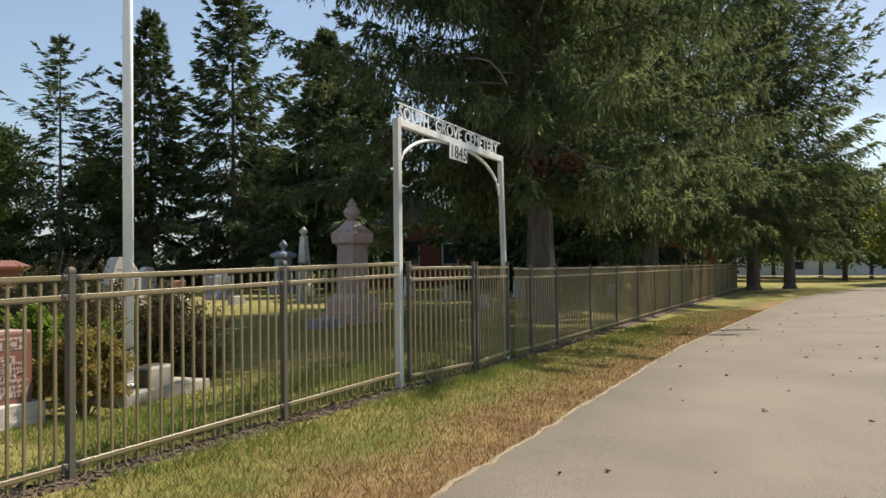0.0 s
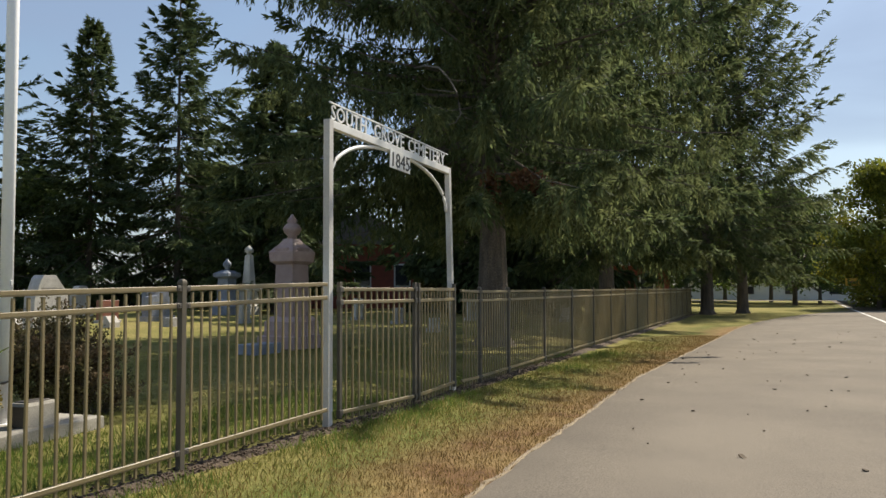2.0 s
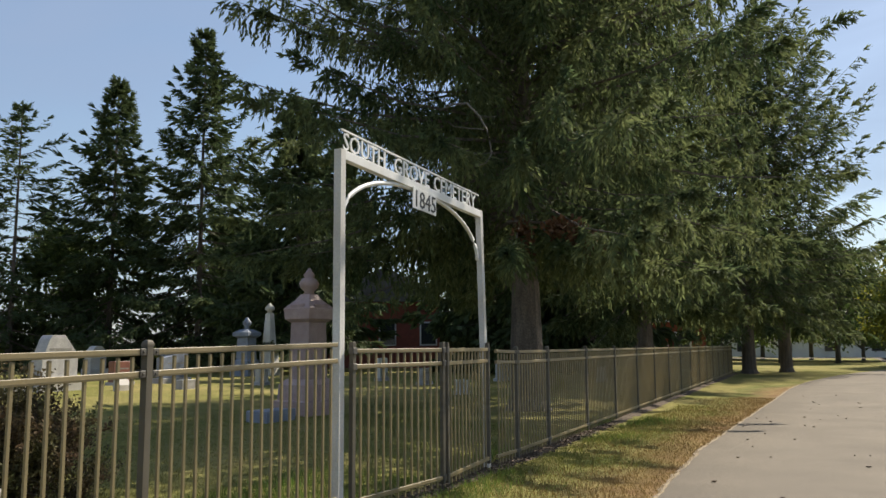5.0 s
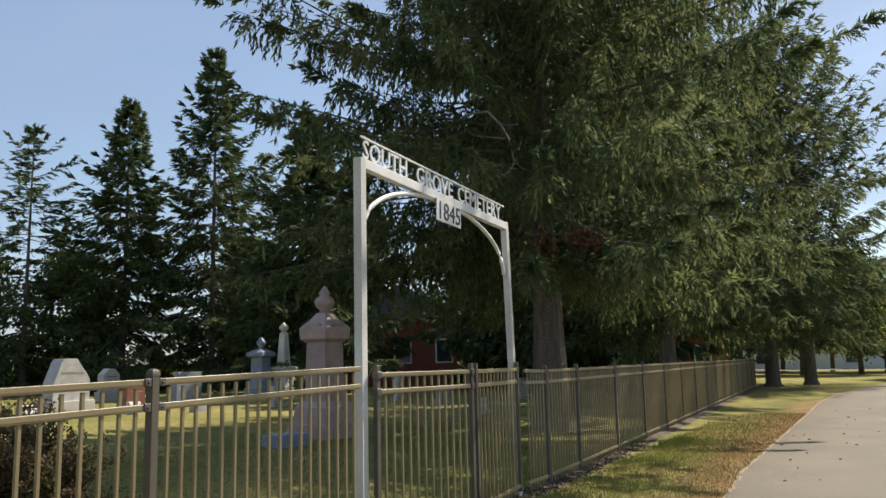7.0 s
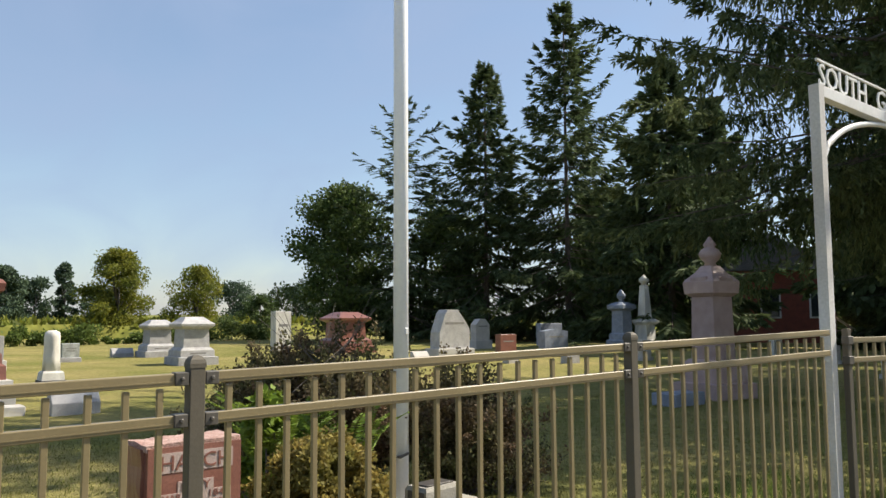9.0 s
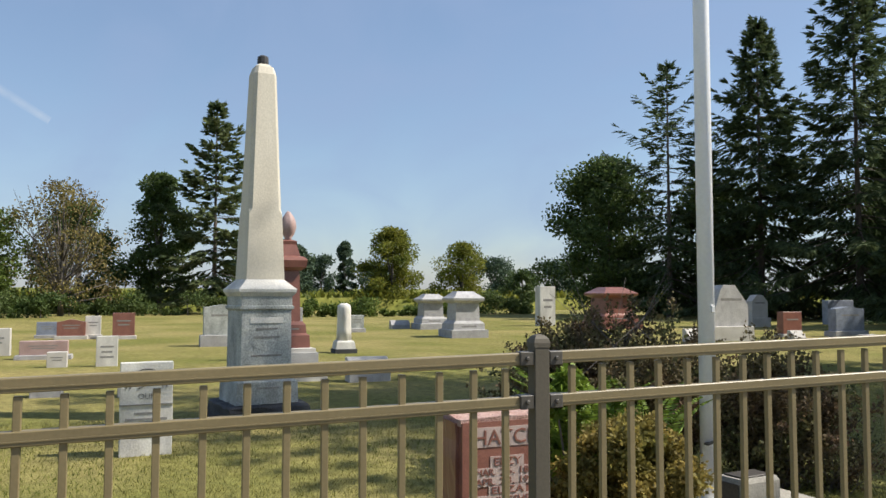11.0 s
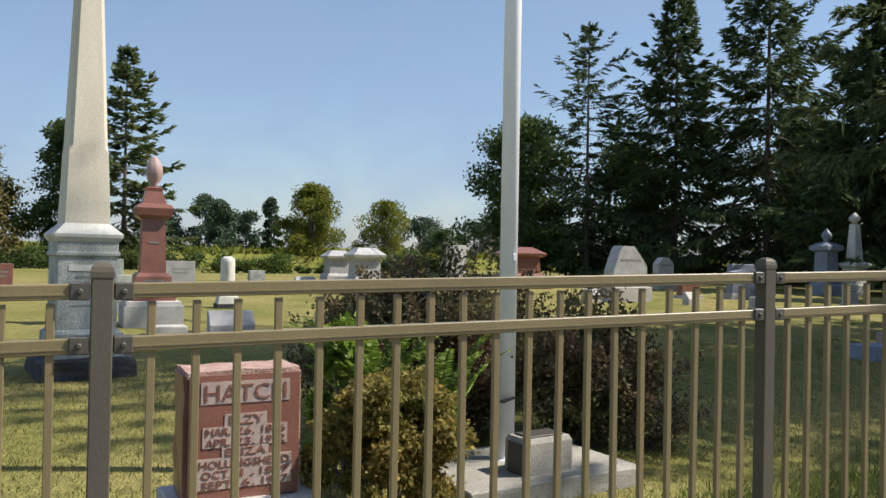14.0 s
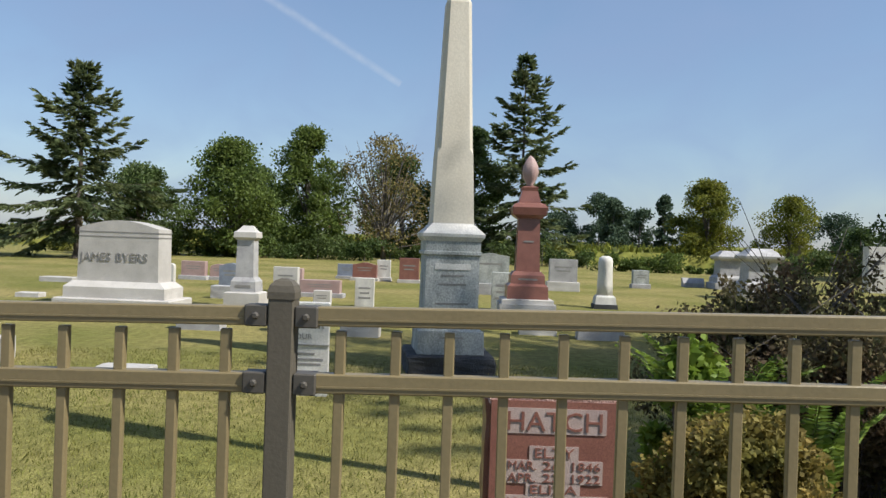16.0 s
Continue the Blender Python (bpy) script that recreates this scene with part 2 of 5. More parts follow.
def thing(name, x, y, label, category, group="", rz=0.0, z=None):
    ob = new(name)
    ob.matrix_world = pose(x, y, ground_z(x) if z is None else z, 0, 0, rz)
    return tagged(ob, label, category, group)


def part(name, bm, mat, parent=None, label="", smooth=False):
    me = bpy.data.meshes.new(name)
    bmesh.ops.recalc_face_normals(bm, faces=bm.faces)
    if smooth:
        for f in bm.faces:
            f.smooth = True
    bm.to_mesh(me)
    bm.free()
    me.materials.append(M[mat])
    ob = new(name, me)
    ob.parent = parent
    return tagged(ob, label)


def piece(name, me, parent, m, label=""):
    ob = new(name, me)
    ob.parent = parent
    ob.matrix_basis = m
    return tagged(ob, label)


def box(bm, c, s, bevel=0.0, rot=None):
    m = Matrix.Translation(c) @ (rot or Matrix()) @ Matrix.Diagonal((*s, 1))
    made = bmesh.ops.create_cube(bm, size=1.0, matrix=m)
    if bevel:
        edges = {e for v in made["verts"] for e in v.link_edges}
        bmesh.ops.bevel(bm, geom=list(edges), offset=bevel, segments=1, affect="EDGES")
    return bm


def boxed(c, s, bevel=0.0, rot=None):
    return box(bmesh.new(), c, s, bevel, rot)


def loft(rings, bm=None):
    """A solid of rectangular rings (z, half width x, half width y)."""
    bm = bm or bmesh.new()
    last = None
    for z, hx, hy in rings:
        vs = [bm.verts.new((sx * hx, sy * hy, z)) for sx, sy in ((-1, -1), (1, -1), (1, 1), (-1, 1))]
        if last:
            for i in range(4):
                bm.faces.new((last[i], last[(i + 1) % 4], vs[(i + 1) % 4], vs[i]))
        else:
            bm.faces.new(vs[::-1])
        last = vs
    bm.faces.new(last)
    return bm


def lathe(profile, n=16, bm=None, at=(0, 0)):
    bm = bm or bmesh.new()
    last = None
    for z, r in profile:
        vs = [bm.verts.new((at[0] + r * math.cos(2 * math.pi * i / n), at[1] + r * math.sin(2 * math.pi * i / n), z)) for i in range(n)]
        if last:
            for i in range(n):
                bm.faces.new((last[i], last[(i + 1) % n], vs[(i + 1) % n], vs[i]))
        else:
            bm.faces.new(vs[::-1])
        last = vs
    bm.faces.new(last)
    return bm


def tube(points, r0, r1=None, n=8, bm=None):
    """A tapered tube along points."""
    bm = bm or bmesh.new()
    r1 = r0 if r1 is None else r1
    pts = [Vector(p) for p in points]
    last = None
    for k, p in enumerate(pts):
        d = (pts[min(k + 1, len(pts) - 1)] - pts[max(k - 1, 0)]).normalized()
        u = d.orthogonal().normalized() if abs(d.z) < 0.95 else Vector((1, 0, 0))
        u = (u - d * u.dot(d)).normalized()
        v = d.cross(u)
        r = r0 + (r1 - r0) * k / (len(pts) - 1)
        vs = [bm.verts.new(p + u * r * math.cos(2 * math.pi * i / n) + v * r * math.sin(2 * math.pi * i / n)) for i in range(n)]
        if last:
            for i in range(n):
                bm.faces.new((last[i], last[(i + 1) % n], vs[(i + 1) % n], vs[i]))
        else:
            bm.faces.new(vs[::-1])
        last = vs
    bm.faces.new(last)
    return bm


def roughen(bm, amount, cuts=3, keep=None):
    """Rock-faced stone: subdivide and shake."""
    bmesh.ops.subdivide_edges(bm, edges=bm.edges[:], cuts=cuts, use_grid_fill=True)
    for v in bm.verts:
        if keep is None or not keep(v.co):
            v.co += noise.noise_vector(v.co * 9) * amount
    return bm


def lettering(name, text, size, mat, parent, m, depth=0.004, align="CENTER", width=None, label=""):
    cu = bpy.data.curves.new(name, "FONT")
    cu.body, cu.size, cu.extrude, cu.align_x, cu.resolution_u = text, size, depth, align, 2
    tmp = bpy.data.objects.new(name, cu)
    me = bpy.data.meshes.new_from_object(tmp)
    bpy.data.objects.remove(tmp)
    me.name = name
    if width:
        xs = [v.co.x for v in me.vertices]
        k = width / (max(xs) - min(xs))
        for v in me.vertices:
            v.co.x *= k
    me.materials.clear()
    me.materials.append(M[mat])
    ob = new(name, me)
    ob.parent = parent
    ob.matrix_basis = m
    return tagged(ob, label)


FACE = pose(0, 0, 0, 90, 0, 90)   # lettering upright, read from +x


def quads(name, V, mat):
    """A mesh of loose quads, V of shape (n, 4, 3)."""
    n = len(V)
    me = bpy.data.meshes.new(name)
    me.vertices.add(4 * n)
    me.vertices.foreach_set("co", np.ascontiguousarray(V, dtype=np.float32).ravel())
    me.loops.add(4 * n)
    me.loops.foreach_set("vertex_index", np.arange(4 * n, dtype=np.int32))
    me.polygons.add(n)
    me.polygons.foreach_set("loop_start", np.arange(0, 4 * n, 4, dtype=np.int32))
    me.materials.append(M[mat])
    me.update(calc_edges=True)
    return me


def unit(v):
    return v / np.maximum(np.linalg.norm(v, axis=-1, keepdims=True), 1e-9)


def kites(p, d, length, width, r):
    """Kite-shaped blades from p along d."""
    d = unit(d)
    side = unit(np.cross(d, r.normal(size=d.shape))) * np.asarray(width)[..., None]
    L = np.asarray(length)[..., None]
    mid = p + d * L * 0.45
    return np.stack([p, mid + side, p + d * L, mid - side], axis=1)


def spruce_crown(seed, h, r, low, nb, ntw, nbl, blade, hang=0.5, bare=0.0, power=0.8, wild=0.25, whorl=0, lift=0.0, skirt=0.62):
    """Needle sprays and limbs of a spruce: limbs in whorls, flat side twigs that droop, upturned tips."""
    q = np.random.default_rng(seed)
    out, limbs = [], bmesh.new()
    up = np.array([0, 0, 1.0])
    for i in range(nb):
        t = (i + q.random()) / nb
        if whorl:
            t = min(0.995, (i // whorl + 0.5 + 0.16 * q.normal()) * whorl / nb)
        z0 = low + (h - low) * max(t, 0.0) ** 1.05
        f = (z0 - low) / (h - low)
        L = r * max(0.035, (1 - f) ** power) * q.uniform(1 - wild * 1.4, 1 + wild * 0.6)
        L *= min(1.0, skirt + 2.4 * f)
        if q.random() < bare * (0.4 + f * 0.4):
            L *= 0.5
        az = i * 2.39996 + q.normal() * 0.5
        out_d = np.array([math.cos(az), math.sin(az), 0.0])
        rise = -0.35 + lift * min(1.0, 0.1 + 2.5 * f) + 0.95 * f ** 1.2 + q.normal() * 0.08
        sag = 0.30 * (1 - f)

        def at(s):
            s = np.asarray(s)[..., None]
            return np.array([0, 0, z0]) + out_d * L * s + up * L * (rise * s - sag * s * s + 0.28 * s ** 3)
        if nb < 400 and L > 0.5:
            tube([at(np.array(s)).tolist() for s in (0.0, 0.3, 0.6, 0.9)], 0.010 + 0.007 * L, 0.005, 4, limbs)
        k = max(5, int(ntw * (0.30 + 0.70 * min(1, L / r * 1.3)) * (1.2 - 0.5 * f)))
        s = q.uniform(0.05 if f > 0.15 else 0.12, 1.0, k) ** 0.7
        b = at(s)
        ahead = unit(at(np.minimum(s + 0.05, 1.05)) - at(s - 0.05))
        side = np.cross(out_d, up) * q.choice([-1, 1], k)[:, None]
        tl = (0.10 + 0.30 * (1 - s)) * min(L, 3.2) * q.uniform(0.5, 1.15, k) + 0.10
        droop = q.uniform(0.25, 1.0, k)[:, None] * hang
        td = unit(side * q.uniform(0.35, 0.95, k)[:, None] + ahead * q.uniform(0.5, 1.0, k)[:, None] - up * droop)
        if hang > 1:      # old trees: curtains of short hanging twigs
            td = unit(q.normal(size=(k, 3)) * 0.45 + side * 0.35 + ahead * 0.2 - up * droop * 0.9)
            tl *= 0.75
        tip = s > 0.9
        td[tip] = unit(ahead[tip] + side[tip] * 0.25)
        u = (np.arange(nbl)[None, :] + q.random((k, nbl))) / nbl
        pos = b[:, None, :] + td[:, None, :] * (tl[:, None] * u)[..., None]
        pos[..., 2] -= hang * 0.55 * tl[:, None] * u * u
        spread = np.cross(td, up)[:, None, :] * (q.choice([-1, 1], (k, nbl)) * q.uniform(0.1, 0.75, (k, nbl)))[..., None]
        dirs = td[:, None, :] + spread + q.normal(size=(k, nbl, 3)) * (0.45 if hang > 1 else 0.16) - up * (hang * 0.9 * u)[..., None]
        n = k * nbl
        out.append(kites(pos.reshape(n, 3), dirs.reshape(n, 3), blade[0] * q.uniform(0.6, 1.25, n), blade[1] * q.uniform(0.6, 1.2, n), q))
    n = 60
    z = h - q.random(n) ** 1.5 * 0.9     # the leader
    out.append(kites(np.stack([z * 0, z * 0, z], 1), q.normal(size=(n, 3)) * 0.45 + up, blade[0] * q.uniform(0.5, 1.0, n), blade[1] * q.uniform(0.5, 0.9, n), q))
    return np.concatenate(out), limbs


def trunk_mesh(h, r, lean=0.0, n=12, flare=1.35):
    pts = [(0, 0, -0.3), (0, 0, 0.25), (lean * 0.2, 0, h * 0.2), (lean * 0.5, lean * 0.3, h * 0.5), (lean, lean * 0.4, h)]
    bm = tube(pts, r, r * 0.12, n)
    for v in bm.verts:
        if v.co.z < 0.1:
            v.co.x *= flare
            v.co.y *= flare
    return bm


def spruce(x, y, h, r, label, seed=1, low=1.0, nb=200, ntw=22, nbl=8, blade=(0.4, 0.09), mat="needles", hang=0.5, trunk_r=0.25, bare=0.0, rz=0.0, power=0.8, wild=0.25, whorl=0, lift=0.0, skirt=0.62):
    ob = thing("spruce_tree", x, y, label, "tree", rz=rz)
    part("trunk", trunk_mesh(h * 0.97, trunk_r), "bark", ob)
    V, limbs = spruce_crown(seed, h, r, low, nb, ntw, nbl, blade, hang, bare, power, wild, whorl, lift, skirt)
    crown = piece("crown", quads("crown", V, mat), ob, Matrix())
    if len(limbs.verts):
        part("branchwork", limbs, "bark", ob)["kind"] = "stuff"
    else:
        limbs.free()
    return ob


def leaf_cloud(q, blobs, per, size, shell=0.35):
    """Leaves over many overlapping clumps (x, y, z, rx, ry, rz)."""
    out = []
    for bx, by, bz, rx, ry, rz_ in blobs:
        d = unit(q.normal(size=(per, 3)))
        rad = shell + (1 - shell) * q.random(per) ** 0.7
        p = np.array([bx, by, bz]) + d * rad[:, None] * np.array([rx, ry, rz_])
        p += q.normal(size=p.shape) * 0.13 * np.array([rx, ry, rz_])
        dirs = d * 0.6 + q.normal(size=(per, 3)) * 0.8 + np.array([0, 0, -0.2])
        out.append(kites(p, dirs, size * q.uniform(0.6, 1.3, per), size * 0.36 * q.uniform(0.7, 1.2, per), q))
    return np.concatenate(out)


def broadleaf(x, y, h, r, label, seed=1, low=1.0, clumps=60, per=300, size=0.3, mat="leaf", trunk_r=0.2, bark="greybark", name="broadleaf_tree", clump=0.3, point=0.5):
    """A trunk with forked limbs under a crown of leafy clumps with gaps between."""
    q = np.random.default_rng(seed)
    ob = thing(name, x, y, label, "tree")
    bm = tube([(0, 0, -0.2), (0.05, 0, h * 0.2), (0.12, 0.06, h * 0.45), (0.1, 0.0, h * 0.85)], trunk_r, trunk_r * 0.15, 8)
    blobs = []
    for i in range(clumps):
        f = (i + q.random()) / clumps
        z = low + (h - low) * f
        rad = r * math.sin(math.pi * min(1, (0.18 + 0.82 * f) ** 0.8)) ** point * q.uniform(0.25, 0.95)
        a = q.random() * 6.283
        s = r * clump * q.uniform(0.6, 1.25)
        z = min(z, h - s * 0.6)
        blobs.append((rad * math.cos(a), rad * math.sin(a), z, s, s, s * 0.75))
        if i % 4 == 0:
            e = Vector(blobs[-1][:3])
            tube([(0.05, 0, max(low * 0.6, e.z * 0.45)), e * 0.6 + Vector((0, 0, e.z * 0.2)), e], trunk_r * 0.35, 0.02, 5, bm)
    part("trunk", bm, bark, ob, smooth=True)
    piece("crown", quads("crown", leaf_cloud(q, blobs, per, size), mat), ob, Matrix())
    return ob

# ---- ground, road, mulch ----


def sheet(name, xs, ys, zf, mat, label, category):
    bm = bmesh.new()
    rows = [[bm.verts.new((x, y, zf(x, y))) for x in xs] for y in ys]
    for a, b in zip(rows, rows[1:]):
        for i in range(len(xs) - 1):
            bm.faces.new((a[i], a[i + 1], b[i + 1], b[i]))
    return tagged(part(name, bm, mat, None, label, True), "", category, kind="structure")


def lumps(x, y):
    return 0.02 * noise.noise((x * 0.35, y * 0.35, 0)) if -40 < x < -0.3 and -40 < y < 60 else 0.0


xs = [-2500, -1200, -600, -300, -200, -140, -100, -80, -65] + [-56 + 2 * i for i in range(16)] + [-25 + 0.5 * i for i in range(55)] + [3.5, 8, 14, 20, 40, 100, 400, 1200, 2500]
ys = [-2500, -1000, -300, -100, -50, -30, -20] + [-15 + 0.6 * i for i in range(75)] + [32, 36, 40, 46, 54, 64, 80, 110, 160, 300, 800, 2500]
sheet("ground", xs, ys, lambda x, y: ground_z(x) + lumps(x, y), "lawn", "mown lawn, greenish in the cemetery and parched by the road", "lawn")


def road_left(y):
    """The wavering left edge of the pavement."""
    if y < 26:
        x = 2.62 - 0.045 * max(-10, min(y, 11)) + 0.014 * max(0, y - 11)
    elif y < 58:
        f = (y - 26) / 32
        x = 2.33 + 5.1 * f ** 2.1
    else:
        x = 7.45
    return x + 0.05 * noise.noise((y * 1.3, 3, 0)) + 0.03 * noise.noise((y * 5, 7, 0))


bm = bmesh.new()
yy = [-400, -100, -40] + [-15 + 0.25 * i for i in range(300)] + [62, 66, 70, 75, 76, 77.9, 84, 100, 200, 600]
last = None
for y in yy:
    l = road_left(y)
    ring = [bm.verts.new((x, y, z)) for x, z in ((l, -0.03), (l + 0.05, 0.012), (l + 1.2, 0.022), (8, 0.03), (14, 0.0), (14.05, -0.03))]
    if last:
        for i in range(5):
            bm.faces.new((last[i], last[i + 1], ring[i + 1], ring[i]))
    last = ring
tagged(part("road", bm, "pavement", None, "pale worn asphalt lane with a ragged edge", True), "", "road", kind="structure")
tagged(part("cross_road", loft([(0.0, 65, 3.2), (0.02, 65, 3.1)]), "pavement", None, "pale side road beyond the cemetery corner"), "", "road", kind="structure").location = (-57.7, 81, 0.36)
bm = bmesh.new()
for y0 in range(20, 76, 4):
    box(bm, (8.0 - (y0 - 20) * 0.008, y0 + 2, 0.034), (0.13, 4.0, 0.006))
tagged(part("edge_line", bm, "line", None, "worn white painted road edge line"), "", "road marking", kind="structure")

bm = bmesh.new()
last = None
for i in range(700):
    y = -12 + i * 0.07
    l = road_left(y) + 0.03
    w = max(0.004, 0.02 + 0.04 * noise.noise((y * 3.1, 1, 5)) + 0.03 * noise.noise((y * 11, 2, 5)))
    w2 = max(0.01, 0.05 + 0.06 * noise.noise((y * 2.3, 4, 5)) + 0.04 * noise.noise((y * 9, 6, 5)))
    ring = [bm.verts.new((l + dx, y, z)) for dx, z in ((-w2, -0.005), (-w2 * 0.5, 0.014), (0.0, 0.020), (w * 0.6, 0.020), (w, 0.006))]
    if last:
        for k in range(4):
            bm.faces.new((last[k], last[k + 1], ring[k + 1], ring[k]))
    last = ring
tagged(part("road_edge", bm, "sand", None, "ragged fringe of pale sand and straw along the lane's edge", True), "", "road edge", kind="structure")


def fence_z(y):
    """The fence climbs a little to the gate and dips beyond it."""
    return 0.021 * max(-6, min(y, 4.8)) if y < 4.8 else 0.10 - 0.10 * min(1.0, (y - 4.8) / 4.4)


bm = bmesh.new()
last = None
for i in range(310):
    y = -10 + i * 0.18
    xo = -0.035 * max(0, y - 8.4)
    zz = ground_z(xo)
    w = 0.17 + 0.06 * noise.noise((y * 2.2, 0, 5))
    w2 = 0.33 + 0.12 * noise.noise((y * 2.7, 9, 5))
    ring = [bm.verts.new((xo + dx, y, zz + dz + 0.012 * noise.noise((y * 6, dx * 9, 2)))) for dx, dz in ((-w, -0.02), (-w * 0.5, 0.006), (0.0, 0.010), (w2 * 0.5, 0.006), (w2, -0.02))]
    if last:
        for k in range(4):
            bm.faces.new((last[k], last[k + 1], ring[k + 1], ring[k]))
    last = ring
tagged(part("mulch_strip", bm, "mulch", None, "strip of dark bare mulch under the fence", True), "", "soil", kind="structure")

q = np.random.default_rng(88)
bm = bmesh.new()
for i in range(3000):
    y = -5 + 20 * q.random() ** 1.1
    s = q.uniform(0.008, 0.026)
    x = 0.05 + q.normal() * 0.11 - 0.035 * max(0, y - 8.4)
    box(bm, (x, y, ground_z(x) + 0.014), (s, s * q.uniform(0.8, 3.0), s * 0.5), 0, Matrix.Rotation(q.random() * 6.28, 4, "Z") @ Matrix.Rotation(q.normal() * 0.35, 4, "X"))
tagged(part("mulch_chips", bm, "mulch", None, "dark bark chips lying under the fence"), "", "mulch", kind="stuff")

# ---- fence ----
PITCH = 0.122
RAILS = ((1.475, 0.042), (1.330, 0.042), (0.105, 0.042))


def fence_x(y):
    return -0.035 * max(0.0, y - 8.34)


def unit_mesh(name, bm, mat):
    me = bpy.data.meshes.new(name)
    bm.to_mesh(me)
    bm.free()
    me.materials.append(M[mat])
    return me


picket_me = unit_mesh("picket", boxed((0, 0, 0.735), (0.020, 0.022, 1.44), 0.002), "rail")
post_bm = boxed((0, 0, 0.72), (0.056, 0.056, 1.60), 0.003)
loft([(1.512, 0.0300, 0.0300), (1.527, 0.0300, 0.0300), (1.541, 0.026, 0.026), (1.551, 0.018, 0.018), (1.556, 0.007, 0.007)], post_bm)
post_me = unit_mesh("post", post_bm, "post")
bracket_bm = boxed((0, 0, 0), (0.046, 0.050, 0.047), 0.003)
lathe([(0.0, 0.008), (0.005, 0.008), (0.008, 0.005)], 8, bracket_bm)
for v in bracket_bm.verts:
    if abs(v.co.x) < 0.0199 and abs(v.co.y) < 0.019 and -0.001 < v.co.z < 0.011 and v.co.length < 0.018:
        v.co = Vector((0.023 + v.co.z, v.co.y, v.co.x))
bracket_me = unit_mesh("bracket", bracket_bm, "bracket")


def rail_bm(length, h=0.042):
    """A U-shaped rail with two ribs along its face."""
    bm = boxed((0, 0, 0), (0.036, length, h), 0.003)
    box(bm, (0.0185, 0, -h * 0.16), (0.004, length, 0.004))
    return bm


def panel(fence, y0, y1, singles=True, posts=True, joined=None):
    x0, x1 = fence_x(y0), fence_x(y1)
    turn = math.degrees(math.atan2(-(x1 - x0), y1 - y0))
    length = math.hypot(x1 - x0, y1 - y0)
    mid = ((x0 + x1) / 2, (y0 + y1) / 2)
    gz = ground_z(mid[0]) + fence_z((y0 + y1) / 2)
    slope = math.degrees(math.atan2(fence_z(y1 - 0.01) - fence_z(y0 + 0.01), y1 - y0))
    for z, h in RAILS:
        rail = part("rail", rail_bm(length - 0.06, h), "rail", fence)
        rail.matrix_basis = pose(mid[0], mid[1], z + gz, slope, 0, turn)
    n = max(2, round(length / PITCH))
    for i in range(1, n):
        f = i / n
        px, py = x0 + (x1 - x0) * f, y0 + (y1 - y0) * f
        if singles:
            piece("picket", picket_me, fence, pose(px, py, ground_z(px) + fence_z(py) - 0.01, 0.25 * math.sin(i * 5.1), 0, turn))
        else:
            box(joined, (px, py, 0.725 + ground_z(px) + fence_z(py)), (0.022, 0.025, 1.44))


fence = thing("metal_fence", 0, 0, "bronze painted metal picket fence with three rails along the cemetery", "fence", z=0)
stops = [-9.76, -7.32, -4.88, -2.44, 0.0, 2.44, 4.70]
far_stops = [8.40, 9.25] + [10.75 + 2.44 * i for i in range(15)]
rest = bmesh.new()
for a, b in zip(stops, stops[1:]):
    panel(fence, a, b)
for a, b in zip(far_stops, far_stops[1:]):
    panel(fence, a, b, b < 24, True, rest)
part("picket_rest", rest, "rail", fence)["kind"] = "stuff"
for y in stops[:-1] + far_stops[1:]:
    piece("post", post_me, fence, pose(fence_x(y), y, ground_z(fence_x(y)) + fence_z(y), 0, 0, 0))
    if y < 16:
        for z, h in RAILS:
            for s in (-1, 1):
                piece("bracket", bracket_me, fence, pose(fence_x(y) + 0.003, y + s * 0.055, z + ground_z(fence_x(y)) + fence_z(y)))

# ---- gate leaves ----


def gate_leaf(hinge, free, label):
    ob = thing("gate_leaf", hinge[0], hinge[1], label, "gate", "cemetery gate leaves", z=0.0)
    d = Vector((free[0] - hinge[0], free[1] - hinge[1]))
    ob.matrix_world = pose(hinge[0], hinge[1], 0.04, 0, 0, math.degrees(math.atan2(-d.x, d.y)))
    L = d.length
    for z, h in RAILS:
        part("rail", rail_bm(L - 0.06, h), "rail", ob).matrix_basis = pose(0, L / 2, z)
    for y in (0.03, L - 0.03):
        part("stile", boxed((0, y, 0.80), (0.045, 0.05, 1.52), 0.003), "post", ob)
        for z in (1.475, 1.33, 0.105):
            part("bracket", boxed((0.005, y, z), (0.058, 0.062, 0.06), 0.003), "bracket", ob)
    n = round((L - 0.06) / PITCH)
    for i in range(1, n):
        piece("picket", picket_me, ob, pose(0, 0.03 + (L - 0.06) * i / n, 0))
    return ob


gate_leaf((0.03, 4.86), (0.185, 6.50), "bronze metal picket gate leaf, closed")
leaf2 = gate_leaf((0.03, 8.11), (0.185, 6.55), "bronze metal picket gate leaf, closed")
part("latch", boxed((0.04, 1.66, 1.40), (0.05, 0.10, 0.16), 0.006), "bracket", leaf2, "dark gate latch")
part("drop_rod", lathe([(-0.02, 0.010), (0.55, 0.010)], 8, None, (0.03, 1.62)), "bracket", leaf2, "drop rod at the gate's middle")

# ---- entrance arch ----
arch = thing("entrance_arch", -0.04, 4.76, "white painted steel entrance arch with cut-out letters above the gate", "entrance arch", z=0)
WID, TOP = 3.27, 3.425
SAG = Matrix.Translation((0, 0, TOP)) @ Matrix.Rotation(radians(-1.75), 4, "X") @ Matrix.Translation((0, 0, -TOP))   # the beam dips to the far pole
part("left_pole", loft([(-0.3, 0.040, 0.040), (TOP, 0.040, 0.040)]), "worn_white", arch, "worn white square steel pole")
